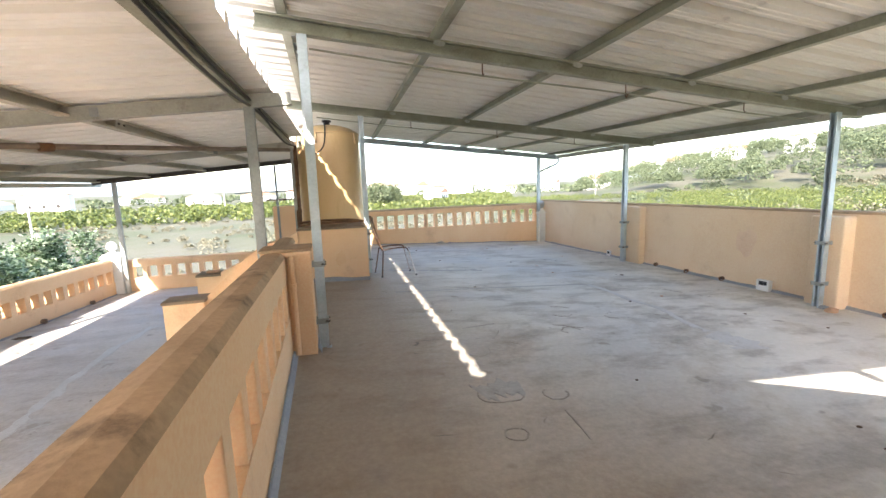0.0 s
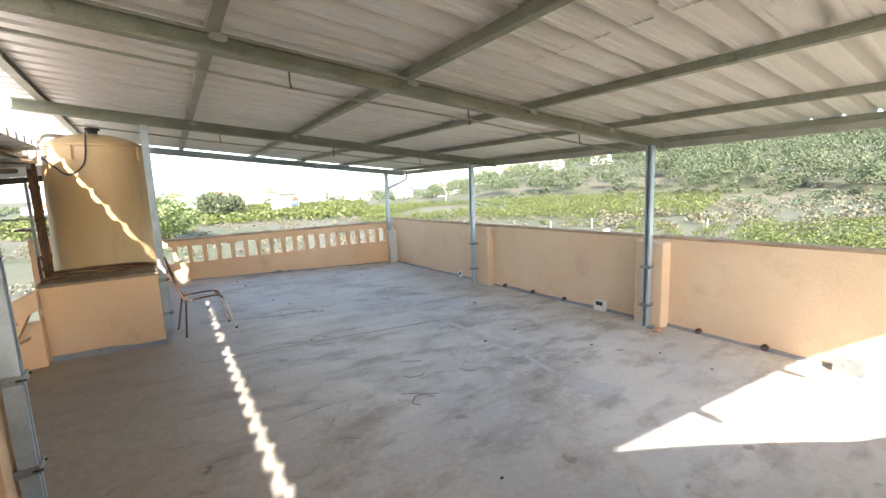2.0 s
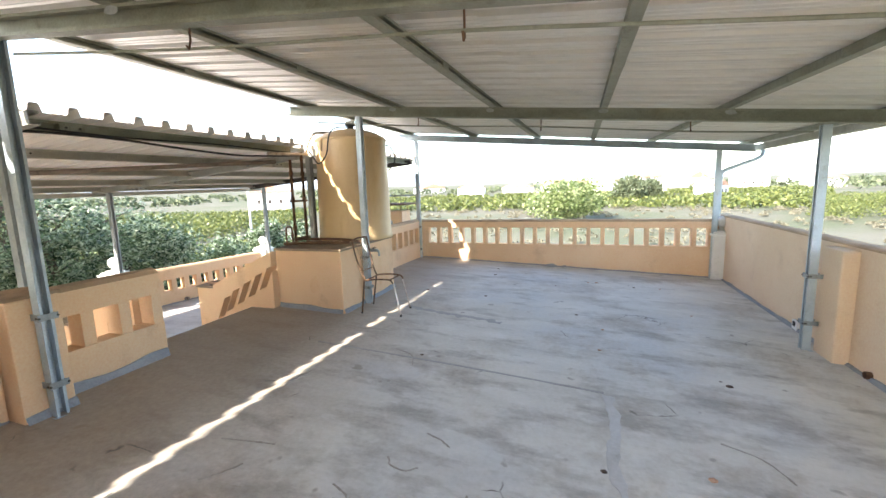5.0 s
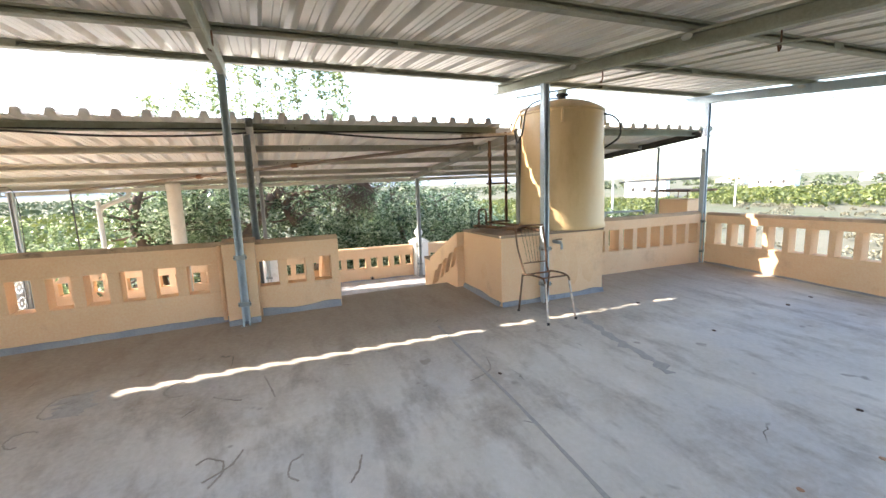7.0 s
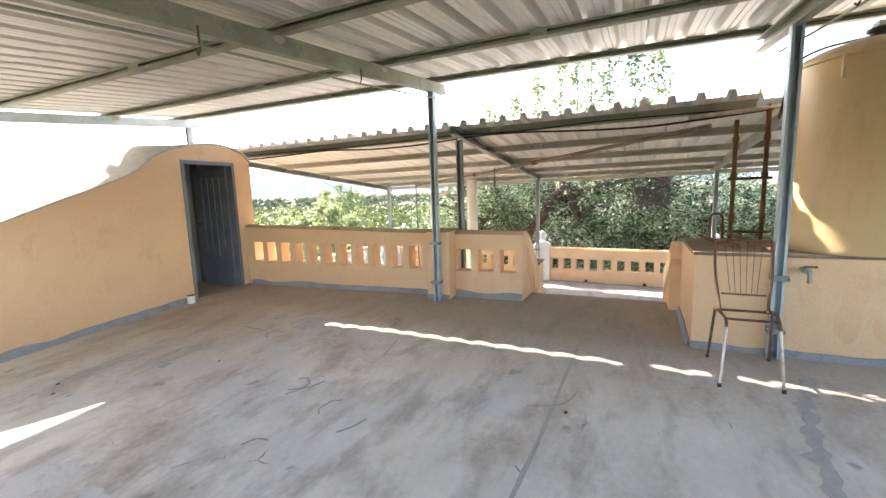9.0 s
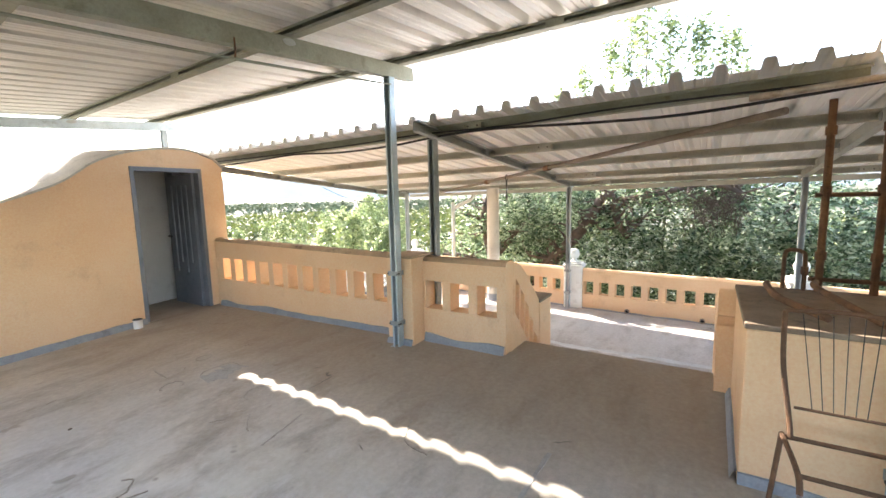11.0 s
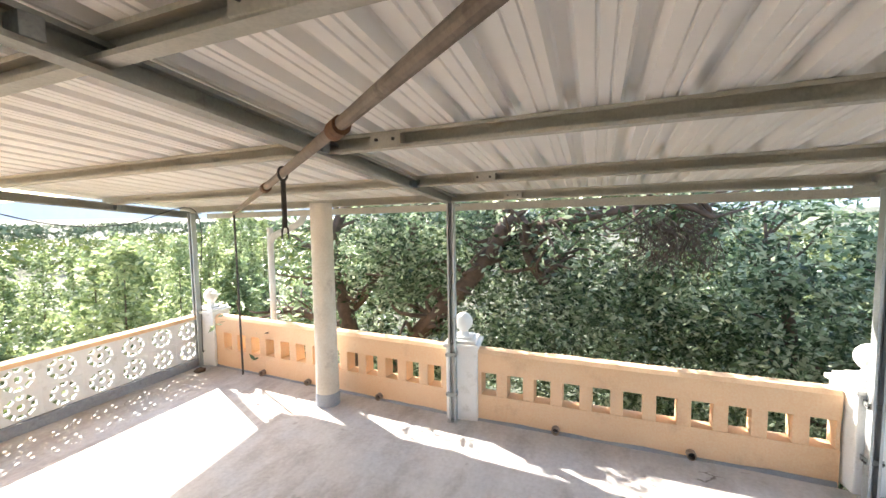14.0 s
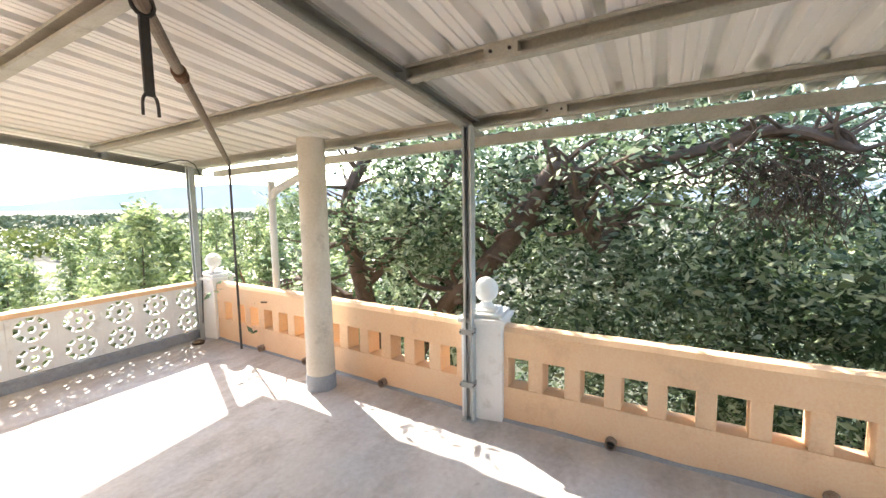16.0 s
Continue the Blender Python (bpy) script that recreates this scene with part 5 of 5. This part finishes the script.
def leaf_sheet(name, centres, size, mat, aspect=2.2, flat=0.25):
    """Many small pointed leaves as one mesh."""
    n = len(centres)
    a = rng.normal(size=(n, 3))
    a[:, 2] *= 0.6
    a /= np.linalg.norm(a, axis=1)[:, None]
    b = np.cross(a, rng.normal(size=(n, 3)))
    b /= np.linalg.norm(b, axis=1)[:, None] + 1e-9
    s = size * (0.65 + 0.7 * rng.random(n))[:, None]
    nr = np.cross(a, b)
    p0, p2 = centres - a * s * 0.5, centres + a * s * 0.5
    m = centres + nr * s * flat * 0.3
    p1, p3 = m + b * s / aspect * 0.5, m - b * s / aspect * 0.5
    v = np.stack([p0, p1, p2, p3], 1).reshape(-1, 3)
    me = bpy.data.meshes.new(name)
    me.vertices.add(4 * n)
    me.vertices.foreach_set("co", v.astype(np.float32).ravel())
    me.loops.add(4 * n)
    me.loops.foreach_set("vertex_index", np.arange(4 * n, dtype=np.int32))
    me.polygons.add(n)
    me.polygons.foreach_set("loop_start", np.arange(0, 4 * n, 4, dtype=np.int32))
    me.update(calc_edges=True)
    me.validate()
    me.materials.append(mat)
    return me


def sprays(tips, per, spread, leaves, leaf):
    """Leaflet places in short drooping sprays round twig tips."""
    out = []
    for t in tips:
        base = t + rng.normal(size=(per, 3)) * spread
        d = rng.normal(size=(per, 3))
        d[:, 2] -= 0.25
        d /= np.linalg.norm(d, axis=1)[:, None]
        for k in range(leaves):
            side = np.cross(d, rng.normal(size=(per, 3)))
            side /= np.linalg.norm(side, axis=1)[:, None]
            out.append(base + d * leaf * 0.75 * k + side * leaf * 0.45)
    return np.concatenate(out)


def limb_set(bm, roots, depth=2):
    """Tapered limbs along soft curves; gives their twig ends."""
    tips = []
    for pts, r0, r1 in roots:
        path = smooth_path(pts, 6)
        n = len(path)
        tube(bm, path, [r0 + (r1 - r0) * i / (n - 1) for i in range(n)], 9)
        for i in range(n // 4, n, 2):
            for _ in range(3):
                d = Vector(rng.normal(size=3)).normalized()
                d.z = abs(d.z) * 0.6
                L = 0.5 + 0.7 * rng.random()
                e = path[i] + d * L
                mid = path[i] + d * L * 0.5 + Vector(rng.normal(size=3)) * 0.12
                r = (r0 + (r1 - r0) * i / (n - 1)) * 0.3 + 0.008
                tube(bm, smooth_path([path[i], mid, e], 3), [r + (0.006 - r) * k / 6 for k in range(7)], 5)
                tips.append(np.array(e))
    return tips


def cloud(n, centre, radius, hollow=0.55):
    """Points in the outer shell of an uneven crown."""
    d = rng.normal(size=(n, 3))
    d /= np.linalg.norm(d, axis=1)[:, None]
    r = hollow + (1 - hollow) * rng.random(n) ** 0.6
    lump = np.array([1.0 + 0.35 * noise.noise(Vector(q * 1.9) + Vector(centre)) for q in d])
    return np.array(centre) + d * (r * lump)[:, None] * np.array(radius)


def carob(name, roots, crowns, label, leaf=0.07, mat=None, per=6, twigs=400):
    t = thing(name, label, "tree")
    bm = bmesh.new()
    tips = limb_set(bm, roots)
    part("trunk", bm, bark, t, "gnarled brown trunk and limbs", True)
    pts = list(tips)
    for c, r in crowns:
        n = twigs * min(1.0, r[0] * 1.2) * (r[0] * r[1] * r[2]) ** 0.5 / 2
        pts += list(cloud(int(n * 0.32), c, r, 0.3))
        for q in cloud(int(n * 0.11), c, r, 0.8):
            pts += list(q + rng.normal(size=(6, 3)) * np.array((0.17, 0.17, 0.13)))
    leaves = sprays(pts, per, 0.14, 5, leaf)
    ob = new("crown", leaf_sheet("crown", leaves, leaf * 1.3, mat or carob_leaf, 2.6))
    ob.parent = t
    return t


carob("carob_tree", [([(-6.9, -2.0, GROUND), (-6.75, -2.05, -1.2), (-6.7, -2.15, -0.35), (-6.7, -2.45, 0.7), (-6.75, -2.35, 1.4), (-7.1, -2.0, 2.1)], 0.17, 0.07),
                     ([(-6.75, -2.2, -0.1), (-6.9, -1.7, 0.5), (-7.2, -1.2, 1.2), (-7.3, -0.9, 1.9)], 0.08, 0.04),
                     ([(-6.7, -2.1, -0.5), (-6.6, -2.9, -0.15), (-6.5, -3.6, -0.1)], 0.10, 0.06)],
      [((-7.9, -1.2, 1.2), (1.5, 1.5, 1.6)), ((-7.6, -0.9, -0.4), (1.2, 1.7, 1.0)), ((-6.55, -1.35, 1.15), (0.45, 0.75, 0.6))], "large dark green carob tree behind the lower terrace", 0.084)
carob("carob_tree", [([(-7.4, -2.1, GROUND), (-7.0, -1.7, -1.6), (-6.8, -1.05, -0.5), (-6.7, -0.45, 0.12), (-6.7, 0.11, 0.74), (-6.7, 0.49, 1.36), (-6.75, 0.68, 1.33), (-6.7, 0.80, 0.88), (-6.8, 1.0, 0.5)], 0.16, 0.08),
                     ([(-6.72, 0.55, 1.30), (-6.85, 1.2, 1.36), (-6.8, 1.9, 1.5), (-6.7, 2.5, 1.62), (-6.7, 3.0, 1.4)], 0.07, 0.045),
                     ([(-7.6, 4.4, GROUND), (-7.5, 4.2, -1.2), (-7.4, 4.0, 0.3), (-7.2, 3.7, 1.1)], 0.11, 0.05)],
      [((-8.3, 1.6, 1.3), (1.5, 1.9, 1.5)), ((-8.1, 3.8, 0.65), (1.5, 1.7, 1.45)), ((-7.8, 2.4, -0.9), (1.2, 2.4, 0.9)), ((-8.9, 0.8, -1.3), (0.9, 2.4, 1.3)), ((-9.0, 3.6, -1.0), (0.9, 2.4, 1.4)),
       ((-6.5, 1.75, 0.15), (0.35, 0.8, 0.6)), ((-6.5, 3.7, 0.10), (0.4, 1.0, 0.7)), ((-6.5, 0.2, -0.35), (0.35, 0.7, 0.3))], "spreading carob tree with twisted brown limbs", 0.084)
carob("carob_tree", [([(-7.6, 6.2, GROUND), (-7.5, 6.0, -1.8), (-7.4, 5.6, -0.4), (-7.6, 5.2, 0.9)], 0.14, 0.05)],
      [((-7.5, 5.9, -0.2), (1.3, 1.6, 1.3)), ((-8.9, 6.2, -1.2), (0.9, 1.6, 1.2)), ((-6.5, 5.3, 0.05), (0.5, 1.1, 0.8))], "lower carob tree with dense dark leaves", 0.084)
# mat of dead twigs hanging from the carob limb
bm = bmesh.new()
for k in range(330):
    x, y, z = -6.90 + 0.12 * rng.normal(), 2.60 + 0.24 * rng.normal(), 1.45 - 0.55 * rng.random() ** 1.5
    drop = 0.08 + 0.55 * rng.random() ** 2
    q = [(x, y, z)]
    for j in range(3):
        x, y, z = x + 0.07 * rng.normal(), y + 0.09 * rng.normal(), z - drop / 3
        q.append((x, y, z))
    tube(bm, smooth_path(q, 2), 0.0025 + 0.004 * rng.random(), 4)
for k in range(40):
    x, y, z = -6.85 + 0.12 * rng.normal(), 2.5 + 0.28 * rng.normal(), 1.45 + 0.12 * rng.normal()
    tube(bm, smooth_path([(x, y, z), (x + 0.1 * rng.normal(), y + 0.15 * rng.normal(), z + 0.1 * rng.normal()), (x + 0.2 * rng.normal(), y + 0.28 * rng.normal(), z - 0.12 * rng.random())], 3), 0.005 + 0.006 * rng.random(), 4)
single("dead_twigs", bm, bark, "tangled mat of dead brown twigs hanging in the carob", "twigs", kind="stuff")
# tall pale shoots that stand over the lower roof
def shoots(name, spots, label, mat=None, wide=0.75, start=5, twigs=7, crown=0):
    t = thing(name, label, "tree")
    pts = []
    for x, y, z0, z1 in spots:
        bm = bmesh.new()
        path = smooth_path([(x, y, z0), (x + 0.1, y + 0.1, (z0 + z1) / 2), (x, y + 0.05, z1)], 8)
        tube(bm, path, [0.045 - 0.04 * i / (len(path) - 1) for i in range(len(path))], 6)
        for i, p in enumerate(path[start:]):
            f = 1.0 - i / (len(path) - start)
            for k in range(twigs):
                d = Vector(rng.normal(size=3)).normalized()
                d.z = abs(d.z) * 0.8
                pts.append(np.array(p + d * (0.10 + wide * f * rng.random())))
        part("trunk", bm, bark, t, "slim upright stem")
    if crown:
        for x, y, z0, z1 in spots:
            pts += list(cloud(crown, (x, y, z0 + (z1 - z0) * 0.52), (1.15, 1.15, (z1 - z0) * 0.36), 0.35))
    ob = new("crown", leaf_sheet("crown", sprays(pts, 5, 0.11, 3, 0.09), 0.135, mat or young_leaf))
    ob.parent = t
    return t


shoots("tall_tree", [(-10.5 + 1.6 * rng.random(), y, -2.0, z) for y, z in ((-1.6, 4.4), (-0.9, 4.9), (-0.2, 5.6), (0.4, 6.4), (0.9, 6.2), (1.4, 5.7), (2.1, 5.3), (2.7, 5.0), (-2.6, 4.1))], "tall pale green tree rising over the lower roof")
# young trees to the south-west and north-west
for i in range(28):
    a, d = radians(175 + 80 * rng.random()), 4.0 + 15.0 * rng.random() ** 0.8
    x, y = -5.5 + d * math.sin(a) * 1.1 + 2.2, -4.6 + d * math.cos(a)
    z = -1.55 + 0.045 * d + 2.3 * rng.random() ** 2
    shoots("young_tree", [(x + 0.8 * rng.normal(), y + 0.8 * rng.normal(), GROUND, z + 0.35 * rng.normal()) for _ in range(3)], "light green young tree below the terrace", young_leaf, 0.8, 4, 8, 34)
for i in range(9):
    x, y = -7.0 - 3.5 * rng.random(), 6.5 + 6.0 * rng.random()
    shoots("young_tree", [(x + 0.5 * rng.normal(), y + 0.6 * rng.normal(), GROUND, -0.9 + 1.2 * rng.random()) for _ in range(3)], "dark green young tree below the terrace", carob_leaf, 0.9, 5, 8, 110)


def bush_field(name, spots, mat, label, clumps=60, leaf=0.45, squash=0.8, lift=0.2):
    """Many low bushes as one mass of leaf clumps."""
    pts = []
    for x, y, r in spots:
        d = rng.normal(size=(clumps, 3))
        d /= np.linalg.norm(d, axis=1)[:, None]
        d[:, 2] = np.abs(d[:, 2]) * squash
        pts.append(np.array((x, y, hill(x, y) + lift)) + d * r * (0.6 + 0.5 * rng.random((clumps, 1))))
    me = leaf_sheet(name, np.concatenate(pts), leaf, mat, 1.3, 0.6)
    return tagged(new(name, me), label, "orchard", kind="stuff")


def polar(az0, az1, r0, r1, n, s0, s1):
    out = []
    for _ in range(n):
        az, r = radians(az0 + (az1 - az0) * rng.random()), math.sqrt(r0 * r0 + (r1 * r1 - r0 * r0) * rng.random())
        out.append((r * math.sin(az), r * math.cos(az), s0 + (s1 - s0) * rng.random()))
    return out


def rows(az0, az1, r0, r1, step, s):
    """Trees in planted rows."""
    out = []
    k = int(r1 / step)
    for i in range(-k, k + 1):
        for j in range(-k, k + 1):
            x, y = i * step + 0.25 * step * rng.normal() * 0.5, j * step * 0.85 + 0.12 * step * rng.normal()
            x, y = x * 0.94 - y * 0.34, x * 0.34 + y * 0.94
            r, az = math.hypot(x, y), math.degrees(math.atan2(x, y))
            if r0 < r < r1 and az0 < az < az1 and noise.noise(Vector((x * 0.02, y * 0.02, 3.0))) > -0.25:
                out.append((x, y, s * (0.8 + 0.4 * rng.random())))
    return out


bush_field("citrus_grove", rows(25, 69, 74, 150, 4.3, 2.0), citrus_leaf, "bright green citrus grove in rows", 330, 0.24)
bush_field("citrus_orchard_near", rows(71, 104, 25, 52, 5.2, 2.1), citrus_leaf, "rounded yellow-green citrus trees beyond the long wall", 1500, 0.14, 1.1)
bush_field("grey_scrub", polar(56, 106, 55, 165, 230, 0.7, 2.0), dry_leaf, "grey dry scrub at the foot of the hill", 90, 0.4)
bush_field("olive_scrub", polar(40, 106, 100, 170, 90, 1.4, 2.6), pine_leaf, "grey-green shrubs at the foot of the hill", 130, 0.5)
bush_field("citrus_grove_north", rows(-35, 25, 95, 240, 5.5, 2.2), citrus_leaf, "green citrus groves across the plain", 80, 0.7)
bush_field("citrus_grove_west", rows(-78, -30, 26, 120, 3.8, 2.0), citrus_leaf, "dense yellow-green citrus grove", 170, 0.4)
bush_field("citrus_grove_south", rows(-180, -100, 30, 140, 5.0, 2.4), citrus_leaf, "green groves south of the house", 110, 0.6)
bush_field("field_shrubs", polar(35, 100, 24, 72, 70, 0.5, 1.3), citrus_leaf, "scattered low green shrubs on the pale field", 320, 0.16)
bush_field("dry_scrub", polar(-30, 100, 26, 95, 620, 0.25, 0.9), dry_leaf, "dry grey scrub", 90, 0.2)
bush_field("pine_wood", [(x, y, s) for x, y, s in polar(34, 72, 150, 330, 300, 2.2, 5.0) + polar(64, 112, 140, 330, 620, 2.4, 6.2)], pine_leaf, "pine wood on the hillside", 380, 0.55, 1.35, 3.0)
bush_field("far_trees_west", polar(-185, -60, 130, 520, 700, 3.0, 6.0), pine_leaf, "far trees in the western haze", 60, 1.5)
bush_field("far_trees", polar(-60, 60, 240, 700, 420, 3.0, 6.0), pine_leaf, "far trees across the plain", 70, 1.6)

# broad tree out in the fields
def field_tree(x, y, r, h, mat, label):
    t = thing("field_tree", label, "tree")
    z = hill(x, y)
    bm = bmesh.new()
    tube(bm, smooth_path([(x, y, z - 0.2), (x + 0.2, y, z + h * 0.3), (x, y + 0.2, z + h * 0.7)], 5), [0.4 - 0.03 * i for i in range(11)], 8)
    part("trunk", bm, bark, t)
    c = np.concatenate([cloud(1500, (x, y, z + h * 0.5), (r, r, h * 0.5), 0.4), cloud(2500, (x + r * 0.2, y, z + h * 0.5), (r * 0.9, r * 0.9, h * 0.5), 0.5), cloud(700, (x - r * 0.4, y, z + h * 0.35), (r * 0.8, r * 0.8, h * 0.4), 0.4)])
    ob = new("crown", leaf_sheet("crown", c, 0.5, mat, 1.5, 0.5))
    ob.parent = t


field_tree(0.5, 68.0, 5.8, 6.6, young_leaf, "broad light green tree in the fields")
field_tree(14.0, 120.0, 4.0, 7.5, pine_leaf, "dark round tree in the fields")
field_tree(20.0, 128.0, 3.4, 6.6, pine_leaf, "dark round tree in the fields")


def house(x, y, w, d, h, turn):
    z = hill(x, y)
    o = thing("house", "white country house with a tiled roof", "house", "far houses", at=pose(x, y, z - 0.5, 0, 0, turn))
    part("wall", boxed(-w / 2, -d / 2, 0, w / 2, d / 2, h), white_paint, o)
    bm = bmesh.new()
    prism(bm, [(-w / 2 - 0.4, h), (0, h + w * 0.18), (w / 2 + 0.4, h)], "y", -d / 2 - 0.4, d / 2 + 0.4)
    part("roof", bm, tile_red, o)
    for k in (-1, 0, 1):
        part("window", boxed(k * w * 0.28 - 0.5, -d / 2 - 0.05, h * 0.4, k * w * 0.28 + 0.5, -d / 2 + 0.05, h * 0.4 + 1.3), dark_metal, o)


for az, r, w in ((-40, 150, 12), (-28, 210, 14), (-14, 260, 16), (-8, 330, 20), (-3, 240, 12), (3, 300, 18), (8, 220, 14), (12, 380, 24), (18, 260, 14), (24, 300, 16), (30, 340, 18), (36, 250, 12), (44, 270, 16), (50, 245, 12), (56, 262, 14), (-20, 420, 26), (0, 480, 30), (22, 460, 26), (-32, 380, 20), (15, 170, 10)):
    house(r * math.sin(radians(az)), r * math.cos(radians(az)), w, w * 0.7, 4.2 + (w % 5), az * 3.7 % 60)


def pole_at(x, y, h):
    z = hill(x, y)
    o = thing("utility_pole", "pale concrete utility pole in the fields", "utility pole", "far poles", at=pose(x, y, z))
    part("shaft", lathe(bmesh.new(), [(0.16, -0.3), (0.10, h)], 10), pvc, o)
    part("crossarm", boxed(-0.8, -0.05, h - 0.5, 0.8, 0.05, h - 0.38), dark_metal, o)


for az, r, h in ((-42, 62, 8), (-30, 95, 9), (-12, 150, 10), (14, 190, 10), (36, 190, 9)):
    pole_at(r * math.sin(radians(az)), r * math.cos(radians(az)), h)
for az, r in ((60, 44), (66, 40), (52, 55), (40, 58), (45, 47), (74, 50), (57, 60), (35, 52), (70, 58), (64, 52)):
    x, y = r * math.sin(radians(az)), r * math.cos(radians(az))
    single("field_post", boxed(x - 0.06, y - 0.06, hill(x, y) - 0.1, x + 0.06, y + 0.06, hill(x, y) + 1.3, 0.01), pvc, "pale concrete fence post in the field", "fence post", "field posts")
wx, wy = 36.0, 21.0
rw = thing("ruined_hut", "ruined white block hut in the pale field", "ruin", at=pose(wx, wy, hill(wx, wy), 0, 0, 25))
part("wall", boxed(-2.0, -0.15, -0.2, 2.0, 0.15, 1.5), white_paint, rw)
part("wall", boxed(-2.0, 0.15, -0.2, -1.7, 2.4, 1.1), white_paint, rw)
part("wall", boxed(1.7, 0.15, -0.2, 2.0, 1.6, 0.8), white_paint, rw)


# Distance haze painted in: pale blue colour with a faint glow of its own.
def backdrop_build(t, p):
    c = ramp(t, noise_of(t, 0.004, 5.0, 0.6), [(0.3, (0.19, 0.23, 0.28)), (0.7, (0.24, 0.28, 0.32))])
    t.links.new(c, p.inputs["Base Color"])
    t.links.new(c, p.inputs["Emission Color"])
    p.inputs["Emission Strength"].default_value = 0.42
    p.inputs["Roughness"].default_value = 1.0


bm = bmesh.new()
lo, hi = [], []
for k in range(241):
    a = radians(-200 + 255 * k / 240)
    x, y = 3000 * math.sin(a), 3000 * math.cos(a)
    az = -200 + 255 * k / 240
    h = 45 + 100 * math.exp(-((az + 128) / 22) ** 2) + 90 * (0.5 + noise.noise(Vector((k * 0.045, 0.3, 0)))) + 16 * noise.noise(Vector((k * 0.31, 1.3, 0)))
    lo.append(bm.verts.new((x, y, -60)))
    hi.append(bm.verts.new((x * 1.04, y * 1.04, h)))
for i in range(240):
    bm.faces.new((lo[i], lo[i + 1], hi[i + 1], hi[i]))
single("backdrop", bm, material("mountains_painted_haze", backdrop_build), "mountains on the horizon, haze painted in as a blue glow", "mountains", kind="structure")
